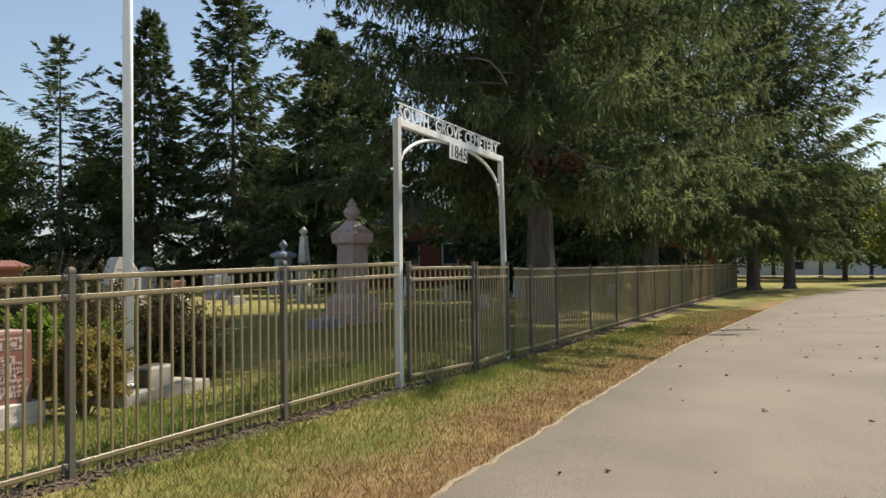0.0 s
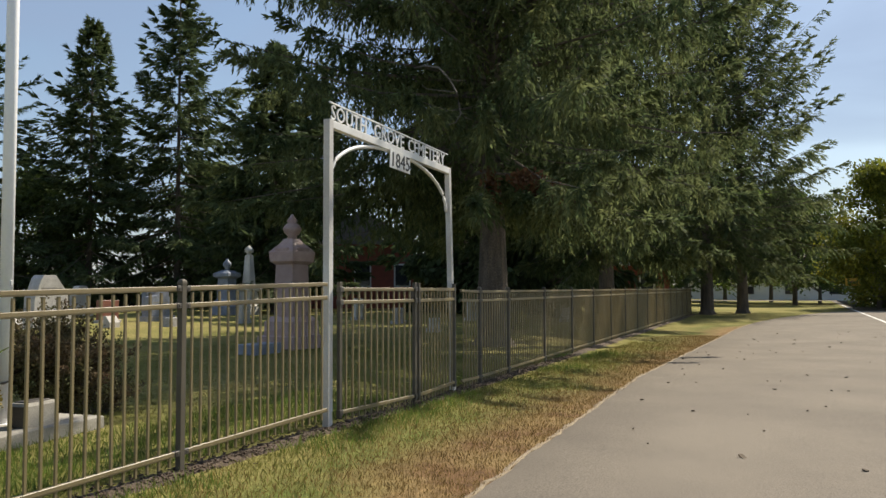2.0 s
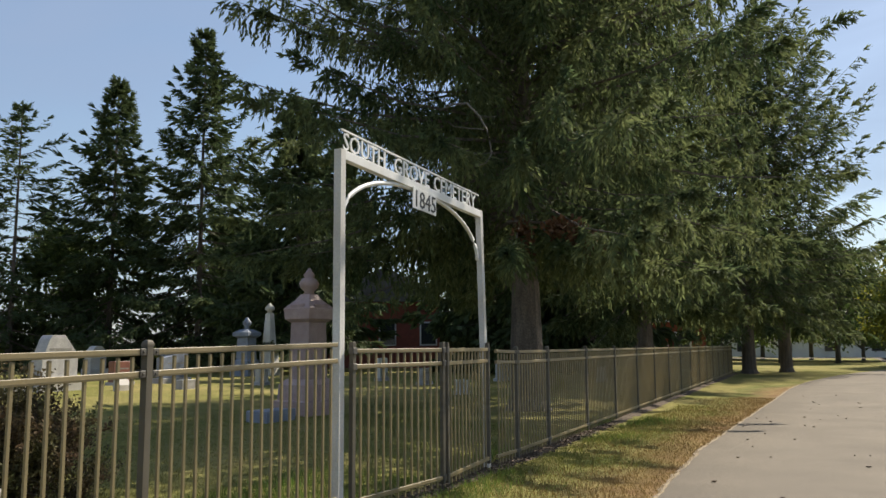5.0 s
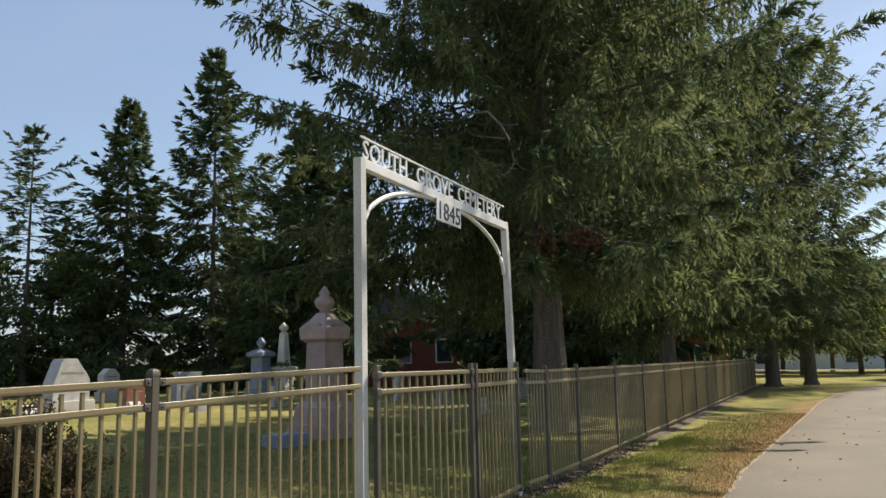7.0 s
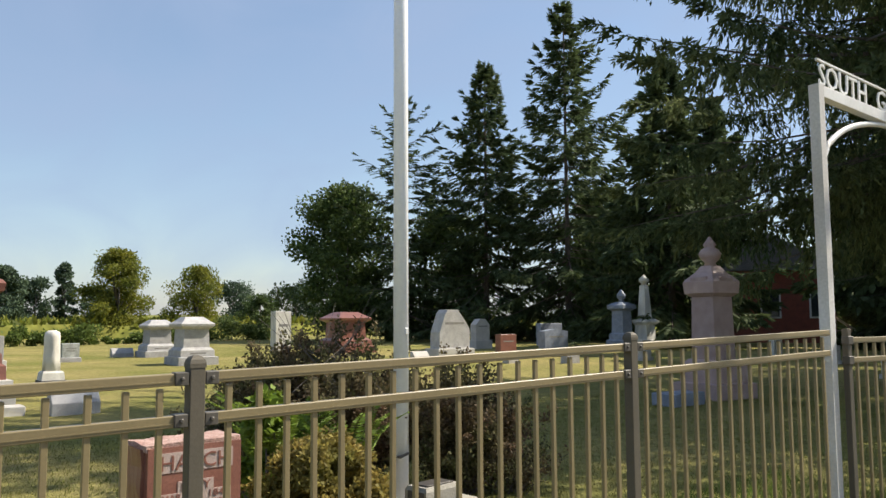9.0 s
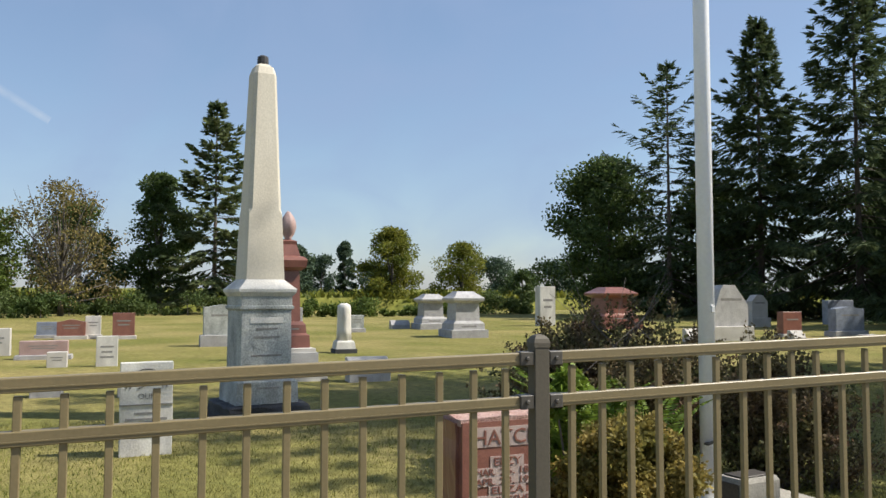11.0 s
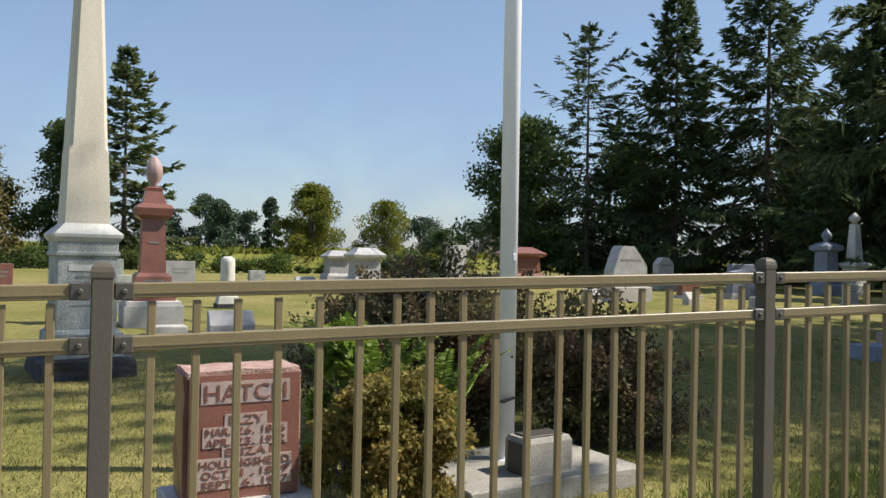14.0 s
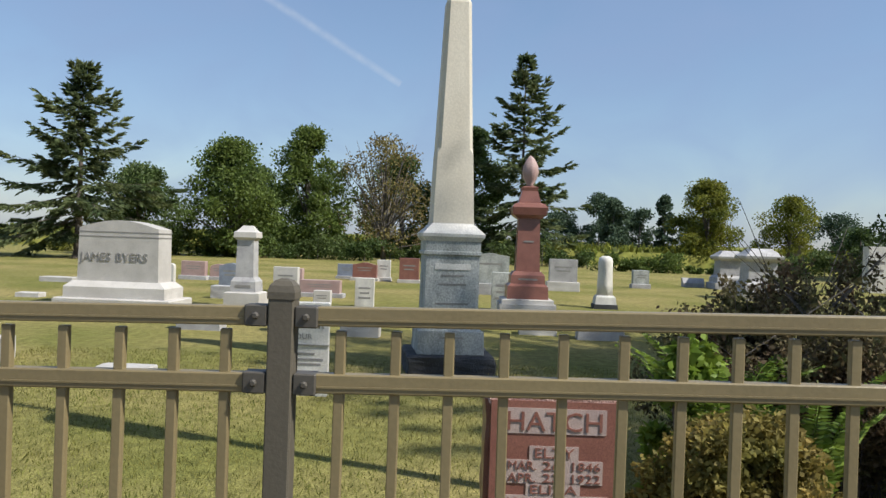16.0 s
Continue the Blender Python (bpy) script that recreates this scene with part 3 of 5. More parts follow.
part("right_pole", boxed((0, WID + 0.09, 1.51), (0.076, 0.076, 3.64), 0.004, Matrix.Rotation(radians(2.9), 4, "X")), "worn_white", arch, "slightly leaning worn white square pole")
part("beam", boxed((0, WID / 2, TOP - 0.045), (0.075, WID + 0.02, 0.09), 0.004), "white_paint", arch).matrix_basis = SAG
part("top_strip", boxed((0, WID / 2, TOP + 0.205), (0.018, WID - 0.02, 0.018), 0.002), "white_paint", arch).matrix_basis = SAG
for s, y0 in ((1, 0.05), (-1, WID - 0.05)):
    pts = [(0, y0 + s * 1.40 * (1 - math.cos(a)), TOP - 0.66 + 0.57 * math.sin(a)) for a in [i * math.pi / 2 / 14 for i in range(15)]]
    part("curved_brace", tube(pts, 0.024, 0.024, 8), "white_paint", arch, smooth=True).matrix_basis = SAG
for word, yc, ww in (("SOUTH", 0.45, 0.79), ("GROVE", 1.44, 0.81), ("CEMETERY", 2.56, 1.19)):
    lettering("word", word, 0.25, "white_paint", arch, SAG @ pose(0.0, yc, TOP + 0.016, 90, 0, 90), 0.006, width=ww, label="white cut-out letters")
part("date_plate", boxed((0.045, WID / 2 + 0.02, TOP - 0.19), (0.012, 0.56, 0.24), 0.003), "white_paint", arch, "small white date plate").matrix_basis = SAG
lettering("date_numerals", "1845", 0.27, "ink", arch, SAG @ pose(0.053, WID / 2 + 0.02, TOP - 0.285, 90, 0, 90), 0.003, width=0.48, label="black numerals")

# ---- flagpole ----
flag = thing("flagpole", -2.51, 2.69, "white painted flagpole standing on a concrete slab", "flagpole", z=0.17)
part("shaft", lathe([(-0.05, 0.062), (4, 0.060), (9.5, 0.032)], 20), "pole", flag, smooth=True)
part("base_collar", lathe([(0.0, 0.095), (0.02, 0.095), (0.03, 0.066)], 20), "pole", flag, smooth=True)
part("cleat", boxed((0.055, -0.02, 0.44), (0.05, 0.10, 0.016), 0.003, Matrix.Rotation(0.3, 4, "X")), "bracket", flag, "dark metal rope cleat")
part("clip", boxed((0.062, 0.01, 1.42), (0.02, 0.03, 0.05), 0.003), "white_paint", flag)
part("ball", lathe([(9.5, 0.02), (9.54, 0.06), (9.60, 0.075), (9.66, 0.06), (9.70, 0.01)], 12), "pole", flag, smooth=True)
slab = thing("concrete_slab", -2.39, 2.73, "low worn concrete slab at the flagpole's foot", "slab", rz=6)
part("slab_body", roughen(boxed((0, 0, 0.035), (0.95, 1.40, 0.17), 0.01), 0.006, 2), "concrete", slab)
block = thing("memorial_block", -2.17, 2.75, "small concrete block with a slanted plaque top on the slab", "memorial", rz=8, z=0.175)
part("block_body", loft([(0, 0.115, 0.19), (0.22, 0.115, 0.19), (0.25, 0.10, 0.175)]), "concrete", block)
part("plaque", boxed((0.0, 0, 0.256), (0.16, 0.29, 0.012), 0.002), "dark_plaque_shade", block, "dark weathered plaque")
# thin dark sheet that paints the shade of the block's -y end
part("end_shade", boxed((0.01, -0.196, 0.12), (0.17, 0.012, 0.20), 0.002), "dark_plaque_shade", block, "dark sheet standing in for shade on the block's end")

# ---- red granite family stone by the fence ----
ob = thing("red_granite_headstone", -2.125, 0.777, "polished red granite headstone with rough edges on a rock-faced base", "headstone", rz=3, z=0.125)
ob.matrix_world = ob.matrix_world @ Matrix.Diagonal((1, 1.13, 0.865, 1))
part("base", roughen(boxed((0, 0, 0.05), (0.50, 0.68, 0.26), 0.01), 0.016, 4), "pale", ob, "rock-faced pale granite base")
body = boxed((0, 0, 0.56), (0.33, 0.52, 0.76))
part("die", body, "red_granite", ob, "polished red granite face")
cap = roughen(boxed((-0.005, 0, 0.942), (0.325, 0.53, 0.05)), 0.016, 5)
part("rough_top", cap, "rough_red", ob, "rough chipped top")
for s in (-1, 1):
    part("rough_side", roughen(boxed((-0.02, s * 0.266, 0.56), (0.28, 0.03, 0.76)), 0.012, 5), "rough_red" if s > 0 else "red_granite", ob)
XF = 0.167
for z, w, h in ((0.835, 0.42, 0.135), (0.665, 0.20, 0.075), (0.565, 0.40, 0.125), (0.475, 0.22, 0.07), (0.345, 0.45, 0.19)):
    part("letter_panel", boxed((XF, 0, z), (0.005, w, h)), "letter_pink", ob, "tooled pale lettering panel")
for text, z, size, w in (("HATCH", 0.785, 0.145, 0.385), ("ELZY", 0.640, 0.078, 0.16), ("MAR. 26. 1846", 0.577, 0.066, 0.37), ("APR. 23. 1922", 0.512, 0.066, 0.37), ("ELIZA", 0.450, 0.068, 0.19),
                         ("HOLLINGSHEAD", 0.382, 0.066, 0.425), ("OCT. 1. 1849", 0.320, 0.066, 0.40), ("SEPT. 6. 1937", 0.258, 0.066, 0.40)):
    start = 0
    for word in text.split(" "):
        lettering("word", word, size, "red_granite", ob, pose(XF + 0.004, (start + len(word) / 2 - len(text) / 2) / len(text) * w, z, 90, 0, 90), 0.003, width=len(word) / len(text) * w, label="raised polished letters")
        start += len(word) + 1

# ---- tall white obelisk ----
ob = thing("obelisk_monument", -7.63, 0.04, "tall weathered white marble obelisk on a stepped die and black base", "monument", rz=10)
part("base", roughen(boxed((0, 0, 0.06), (1.12, 1.12, 0.30), 0.02), 0.03, 4), "dark_stone", ob, "blackened rough base")
part("plinth", loft([(0.21, 0.43, 0.43), (0.47, 0.42, 0.42), (0.49, 0.38, 0.38)]), "lichen", ob, "blue-grey stained plinth")
part("die", loft([(0.49, 0.385, 0.385), (0.52, 0.35, 0.35), (1.32, 0.345, 0.345), (1.34, 0.375, 0.375), (1.37, 0.375, 0.375), (1.38, 0.355, 0.355), (1.49, 0.355, 0.355)]), "lichen", ob, "grey stained die")
part("cap", loft([(1.49, 0.36, 0.36), (1.54, 0.40, 0.40), (1.575, 0.405, 0.405), (1.69, 0.27, 0.27), (1.71, 0.26, 0.26)]), "marble", ob)
bm = bmesh.new()
last = None
for z, hw, c in ((1.70, 0.268, 0.004), (2.50, 0.234, 0.004), (2.56, 0.231, 0.045), (4.26, 0.162, 0.045), (4.36, 0.125, 0.03), (4.40, 0.075, 0.02)):
    pts = [(hw, -hw + c), (hw, hw - c), (hw - c, hw), (-hw + c, hw), (-hw, hw - c), (-hw, -hw + c), (-hw + c, -hw), (hw - c, -hw)]
    vs = [bm.verts.new((a, b, z)) for a, b in pts]
    if last:
        for i in range(8):
            bm.faces.new((last[i], last[(i + 1) % 8], vs[(i + 1) % 8], vs[i]))
    else:
        bm.faces.new(vs[::-1])
    last = vs
bm.faces.new(last)
part("shaft", bm, "cream", ob, "cream marble shaft with chamfered corners")
part("finial", lathe([(4.39, 0.07), (4.43, 0.08), (4.50, 0.075), (4.52, 0.04)], 10), "dark_stone", ob, "dark broken finial")
part("name_line", boxed((0.352, 0, 1.20), (0.01, 0.46, 0.07), 0.002), "marble", ob, "raised illegible name")
for z, w in ((1.10, 0.30), (1.0, 0.36), (0.78, 0.42), (0.40, 0.30)):
    part("inscription_line", boxed((0.349 if z > 0.5 else 0.425, 0, z), (0.006, w, 0.022)), "carved", ob)

ob.matrix_world = ob.matrix_world @ Matrix.Diagonal((0.885, 0.885, 1, 1))

# ---- red granite monument with draped urn ----
ob = thing("urn_monument", -12.93, 1.24, "tall red granite pedestal monument topped by a draped urn", "monument", rz=2)
part("base", loft([(-0.1, 0.50, 0.50), (0.360, 0.50, 0.50)]), "grey_granite", ob, "grey granite footing")
part("slab", loft([(0.360, 0.46, 0.46), (0.436, 0.46, 0.46), (0.447, 0.40, 0.40)]), "pale", ob)
part("plinth", loft([(0.447, 0.37, 0.37), (0.676, 0.36, 0.36), (0.719, 0.31, 0.31), (0.872, 0.30, 0.30), (0.937, 0.25, 0.25)]), "red_granite", ob)
part("die", loft([(0.937, 0.215, 0.215), (1.897, 0.19, 0.19)]), "red_granite", ob)
part("cap", loft([(1.897, 0.22, 0.22), (1.962, 0.30, 0.30), (2.027, 0.31, 0.31), (2.093, 0.32, 0.32), (2.158, 0.27, 0.27), (2.180, 0.20, 0.20), (2.398, 0.14, 0.14), (2.463, 0.15, 0.15), (2.485, 0.10, 0.10)]), "red_granite", ob)
urn = lathe([(2.48, 0.08), (2.53, 0.06), (2.60, 0.11), (2.74, 0.15), (2.86, 0.135), (2.95, 0.095), (3.02, 0.045), (3.05, 0.01)], 14)
for v in urn.verts:
    v.co.xy *= 1 + 0.14 * math.sin(5 * math.atan2(v.co.y, v.co.x))
part("urn", urn, "pink_granite", ob, "draped stone urn", True)
for z, w in ((0.80, 0.34), (1.48, 0.18)):
    part("inscription_line", boxed((0.305 if z < 1 else 0.207, 0, z), (0.006, w, 0.03)), "carved", ob)

# ---- large pale family monument ----
ob = thing("family_monument", -13.15, -6.36, "large pale limestone block monument with arched top on two steps", "monument", rz=0)
part("lower_step", loft([(-0.1, 0.58, 1.12), (0.13, 0.58, 1.12), (0.15, 0.55, 1.09)]), "pale", ob)
part("upper_step", loft([(0.15, 0.46, 0.98), (0.34, 0.46, 0.98), (0.44, 0.37, 0.85)]), "pale", ob)
bm = bmesh.new()
prof = [(-0.79, 0.44), (0.79, 0.44), (0.77, 1.38)] + [(0.77 - 1.54 * i / 12, 1.38 + 0.14 * math.sin(math.pi * i / 12)) for i in range(1, 12)] + [(-0.77, 1.38)]
front = [bm.verts.new((0.31, a, b)) for a, b in prof]
back = [bm.verts.new((-0.31, a, b)) for a, b in prof]
bm.faces.new(front), bm.faces.new(back[::-1])
for i in range(len(prof)):
    j = (i + 1) % len(prof)
    bm.faces.new((front[i], front[j], back[j], back[i]))
part("die", bm, "pale", ob)
# bands and letters are coloured dark for the shadow in their relief
for z in (1.23, 1.31):
    part("incised_band", boxed((0, 0, z), (0.63, 1.565, 0.018)), "carved", ob)
for word, yc in (("JAMES", -0.43), ("BYERS", 0.27)):
    lettering("word", word, 0.21, "carved", ob, pose(0.312, yc, 0.80, 90, 0, 90), 0.012, width=0.60, label="raised name letters")

ob.matrix_world = ob.matrix_world @ Matrix.Diagonal((1, 0.98, 1.06, 1))

# ---- pillar headstone ----
ob = thing("pillar_monument", -13.6, -4.14, "grey-white pillar monument with gabled cap", "monument")
part("base", loft([(-0.1, 0.34, 0.34), (0.30, 0.34, 0.34), (0.32, 0.28, 0.28)]), "pale", ob)
part("plinth", loft([(0.32, 0.25, 0.25), (0.52, 0.24, 0.24), (0.60, 0.19, 0.19)]), "grey_granite", ob)
part("die", loft([(0.60, 0.175, 0.175), (1.32, 0.16, 0.16)]), "grey_granite", ob)
part("cap", loft([(1.32, 0.17, 0.17), (1.37, 0.22, 0.22), (1.47, 0.215, 0.215), (1.50, 0.14, 0.17), (1.60, 0.02, 0.10)]), "pale", ob)
part("inscription_line", boxed((0.25, 0, 0.43), (0.006, 0.3, 0.05)), "carved", ob)

# ---- white tablet with carved arch ----
ob = thing("marble_tablet", -5.84, -1.25, "thin weathered white marble tablet with carved arch and script", "headstone", rz=4)
part("tablet", roughen(boxed((0, 0, 0.41), (0.075, 0.48, 0.96), 0.006), 0.004, 2), "marble", ob)
for r_ in (0.15, 0.185):
    part("carved_arch", tube([(0.040, r_ * math.cos(a), 0.64 + r_ * math.sin(a)) for a in [math.pi * i / 12 for i in range(13)]], 0.007, 0.007, 5), "carved", ob)
part("carved_figure", tube([(0.04, 0.03, 0.66), (0.042, 0.0, 0.72), (0.04, -0.03, 0.66), (0.04, -0.08, 0.64)], 0.008, 0.008, 5), "carved", ob)
lettering("letters", "OUR", 0.075, "carved", ob, pose(0.04, 0, 0.54, 90, 0, 90), 0.002, label="carved letters")
part("ledge", boxed((0.01, 0, 0.485), (0.085, 0.485, 0.012)), "carved", ob)
for z, w in ((0.40, 0.22), (0.345, 0.38), (0.30, 0.34), (0.23, 0.30), (0.18, 0.24)):
    part("inscription_line", boxed((0.039, 0, z), (0.004, w, 0.022)), "carved", ob)

# ---- further stones ----


def tablet(x, y, w, h, d, mat, label, top="flat", base=None, lines=2, rz=0.0, tilt=0.0):
    ob = thing("headstone", x, y, label, "headstone", "cemetery headstones", rz=rz)
    z0 = 0.0
    if base:
        part("base", roughen(boxed((0, 0, base[1] / 2 - 0.05), (d * 1.5, w * 1.18, base[1] + 0.1), 0.01), 0.008, 2), base[0], ob)
        z0 = base[1]
    hb = h - z0
    if top == "arch":
        prof = [(-w / 2, z0 - 0.03), (w / 2, z0 - 0.03), (w / 2, h - w * 0.22)] + [(w / 2 * math.cos(a), h - w * 0.22 + w * 0.22 * math.sin(a)) for a in [math.pi * i / 8 for i in range(1, 8)]] + [(-w / 2, h - w * 0.22)]
    elif top == "peak":
        prof = [(-w / 2, z0 - 0.03), (w / 2, z0 - 0.03), (w / 2, h - hb * 0.28), (w * 0.2, h - 0.02), (0, h), (-w * 0.2, h - 0.02), (-w / 2, h - hb * 0.28)]
    elif top == "serp":
        prof = [(-w / 2, z0 - 0.03), (w / 2, z0 - 0.03), (w / 2, h - 0.12)] + [(w / 2 - w * i / 10, h - 0.07 + 0.07 * math.sin(math.pi * i / 10) ** 2) for i in range(11)] + [(-w / 2, h - 0.12)]
    elif top == "scroll":
        prof = [(-w / 2, z0 - 0.03), (w / 2, z0 - 0.03), (w / 2, z0 + hb * 0.5), (w * 0.42, z0 + hb * 0.62), (w * 0.12, h), (-w * 0.22, h), (-w * 0.30, h - hb * 0.1), (-w * 0.48, z0 + hb * 0.42)]
    else:
        prof = [(-w / 2, z0 - 0.03), (w / 2, z0 - 0.03), (w / 2, h), (-w / 2, h)]
    bm = bmesh.new()
    f = [bm.verts.new((d / 2, a, b)) for a, b in prof]
    k = [bm.verts.new((-d / 2, a, b)) for a, b in prof]
    bm.faces.new(f), bm.faces.new(k[::-1])
    for i in range(len(prof)):
        j = (i + 1) % len(prof)
        bm.faces.new((f[i], f[j], k[j], k[i]))
    bmesh.ops.bevel(bm, geom=bm.edges[:], offset=0.008, segments=1, affect="EDGES")
    if tilt:
        bmesh.ops.rotate(bm, verts=bm.verts, cent=(0, 0, z0), matrix=Matrix.Rotation(radians(tilt), 3, "X"))
    part("slab" if not base else "die", bm, mat, ob)
    for i in range(lines):
        part("inscription_line", boxed((d / 2 + 0.001, 0, h - hb * (0.35 + 0.17 * i)), (0.004, w * (0.62 - 0.12 * (i % 2)), hb * 0.06)), "carved", ob)
    return ob


def slant(x, y, w, h, mat, label, d=0.3, rz=0.0):
    """A low marker with a slanted face."""
    ob = thing("slant_marker", x, y, label, "grave marker", "low grave markers", rz=rz)
    bm = bmesh.new()
    prof = [(-d / 2, -0.05), (d / 2, -0.05), (d / 2, h * 0.45), (-d * 0.1, h), (-d / 2, h)]
    a = [bm.verts.new((p, -w / 2, q)) for p, q in prof]
    b = [bm.verts.new((p, w / 2, q)) for p, q in prof]
    bm.faces.new(a), bm.faces.new(b[::-1])
    for i in range(len(prof)):
        j = (i + 1) % len(prof)
        bm.faces.new((a[i], a[j], b[j], b[i]))
    bmesh.ops.bevel(bm, geom=bm.edges[:], offset=0.008, segments=1, affect="EDGES")
    part("body", bm, mat, ob)
    return ob


def low_block(x, y, w, h, d, mat, label, rz=0.0):
    ob = thing("low_marker", x, y, label, "grave marker", "low grave markers", rz=rz)
    part("body", roughen(boxed((0, 0, h / 2 - 0.04), (d, w, h + 0.08), 0.012), 0.008, 3), mat, ob)
    return ob


tablet(-21.7, -8.15, 0.72, 0.55, 0.25, "pink_granite", "pink granite headstone on a low grey base", "flat", ("grey_granite", 0.12))
tablet(-21.9, -7.45, 0.52, 0.48, 0.25, "pink_granite", "small pink granite headstone", "arch", ("grey_granite", 0.1))
tablet(-19.4, -6.3, 0.60, 0.62, 0.2, "blue_granite", "blue-grey granite headstone with an arched top", "serp")
low_block(-15.5, -5.2, 0.52, 0.28, 0.3, "grey_granite", "low grey granite marker")
tablet(-18.2, -4.5, 0.62, 0.62, 0.22, "pale", "pale square-topped granite headstone", "flat")
tablet(-17.2, -7.15, 0.34, 0.66, 0.14, "marble", "narrow white marble headstone", "arch")
low_block(-14.2, -8.8, 0.5, 0.09, 0.3, "pale", "flat pale ground marker")
low_block(-18.8, -10.7, 0.9, 0.12, 0.4, "pale", "flat pale ground marker")
low_block(-18.9, -9.8, 0.5, 0.12, 0.35, "grey_granite", "flat grey ground marker")
tablet(-24.6, -3.45, 0.80, 0.60, 0.26, "red_granite", "red granite headstone on a white base", "serp", ("pale", 0.1))
tablet(-24.8, -2.85, 0.45, 0.70, 0.16, "marble", "weathered white marble headstone", "flat", ("pale", 0.12))
tablet(-24.3, -1.95, 0.64, 0.80, 0.26, "red_granite", "red granite headstone on a white base", "flat", ("pale", 0.1))
tablet(-25.4, -4.2, 0.6, 0.5, 0.25, "blue_granite", "dark grey granite headstone on base", "flat", ("grey_granite", 0.1))
tablet(-14.8, -2.0, 0.40, 0.60, 0.09, "marble", "small white marble tablet", "flat", None, 3)
tablet(-16.9, -3.35, 0.95, 0.40, 0.28, "pink_granite", "wide low pink granite headstone", "flat", ("grey_granite", 0.1))
tablet(-20.3, -4.9, 0.7, 0.5, 0.25, "pink_granite", "pink granite headstone with flat top", "flat", ("grey_granite", 0.1))
ob = tablet(-20.0, 0.65, 1.0, 1.12, 0.34, "lichen", "rock-faced grey headstone on a rough pale base", "serp", ("grey_granite", 0.3), 1)
tablet(-15.3, 0.85, 0.42, 0.80, 0.12, "lichen", "grey lichened marble tablet", "flat", None, 3)
tablet(-22.9, 2.9, 0.85, 0.97, 0.32, "grey_granite", "light grey granite headstone on a rock-faced base", "flat", ("pale", 0.28), 2)
tablet(-26.2, 5.9, 0.55, 0.62, 0.3, "lichen", "small grey headstone on a base", "flat", ("grey_granite", 0.15))
slant(-10.9, 2.3, 0.72, 0.40, "grey_granite", "grey slant-faced grave marker", 0.34)
low_block(-11.3, 1.35, 0.6, 0.14, 0.35, "pale", "low pale marker beside the urn monument")
low_block(-10.2, -3.8, 0.68, 0.28, 0.32, "grey_granite", "low grey granite block marker")
low_block(-10.4, -2.6, 0.42, 0.22, 0.28, "grey_granite", "low grey granite block marker")
low_block(-10.1, -1.35, 0.58, 0.25, 0.28, "pale", "low pale block marker")
low_block(-5.9, -3.0, 0.52, 0.20, 0.26, "pale", "low rock-faced pale marker")
low_block(-7.0, -5.1, 0.5, 0.26, 0.26, "pale", "low pale block marker")
tablet(-14.9, -2.9, 0.36, 0.30, 0.2, "pale", "small pale upright headstone", "flat")
tablet(-11.9, -9.3, 0.5, 0.7, 0.14, "marble", "weathered white marble headstone", "arch")
slant(-28.5, 8.3, 0.8, 0.34, "grey_granite", "grey slant-faced grave marker")

# ---- draped tree-stump marble ----
ob = thing("draped_pillar", -16.75, 3.25, "weathered white marble pillar with draped broken top", "monument")
part("footing", loft([(-0.1, 0.27, 0.27), (0.10, 0.27, 0.27)]), "dark_stone", ob)
part("base", loft([(0.10, 0.24, 0.24), (0.26, 0.22, 0.22), (0.30, 0.19, 0.19)]), "marble", ob)
bm = lathe([(0.30, 0.175), (0.55, 0.165), (0.85, 0.16), (1.05, 0.165), (1.15, 0.155), (1.20, 0.08)], 16)
for v in bm.verts:
    v.co.xy *= 1 + 0.09 * math.sin(6 * math.atan2(v.co.y, v.co.x) + v.co.z * 2)
part("draped_shaft", bm, "marble", ob, "draped fluted shaft", True)


def pedestal(x, y, w, h, mat, label, top="flat", rz=0.0):
    """A classical block monument: steps, die, cornice, low gabled top."""
    ob = thing("pedestal_monument", x, y, label, "monument", rz=rz)
    a = w / 2
    part("step", loft([(-0.1, a, a), (h * 0.16, a, a), (h * 0.17, a * 0.86, a * 0.86), (h * 0.30, a * 0.84, a * 0.84), (h * 0.36, a * 0.7, a * 0.7)]), mat, ob)
    part("die", loft([(h * 0.36, a * 0.66, a * 0.66), (h * 0.74, a * 0.62, a * 0.62)]), mat, ob)
    part("cornice", loft([(h * 0.74, a * 0.64, a * 0.64), (h * 0.80, a * 0.84, a * 0.84), (h * 0.85, a * 0.86, a * 0.86), (h * 0.90, a * 0.7, a * 0.7), (h, a * 0.3, a * 0.45)]), mat, ob)
    part("inscription_line", boxed((a * 0.845, 0, h * 0.23), (0.01, w * 0.4, h * 0.05)), "carved", ob)
    return ob


pedestal(-27.9, 9.4, 1.25, 1.40, "grey_granite", "grey granite block monument with gabled cornice")
pedestal(-22.2, 8.55, 1.28, 1.50, "grey_granite", "grey granite block monument with carved cornice")
tablet(-29.5, 15.4, 0.75, 1.75, 0.5, "marble", "tall weathered white marble pillar stone", "flat")
ob = tablet(-17.95, 15.70, 1.30, 1.72, 0.5, "grey_granite", "grey granite headstone carved as a slanted scroll on a base", "scroll", ("pale", 0.45), 1)
tablet(-25.7, 23.8, 0.85, 1.40, 0.4, "pale", "pale granite headstone with a peaked top on a base", "peak", ("pale", 0.4), 1)
tablet(-19.1, 19.3, 0.80, 0.84, 0.3, "red_granite", "brownish red granite headstone", "flat", ("pale", 0.1), 1)
tablet(-18.5, 21.2, 1.25, 1.02, 0.35, "blue_granite", "blue-grey granite headstone with a curved top", "serp", ("grey_granite", 0.2), 1)
tablet(-26.8, 29.6, 1.6, 1.15, 0.35, "blue_granite", "wide blue-grey granite headstone", "flat")
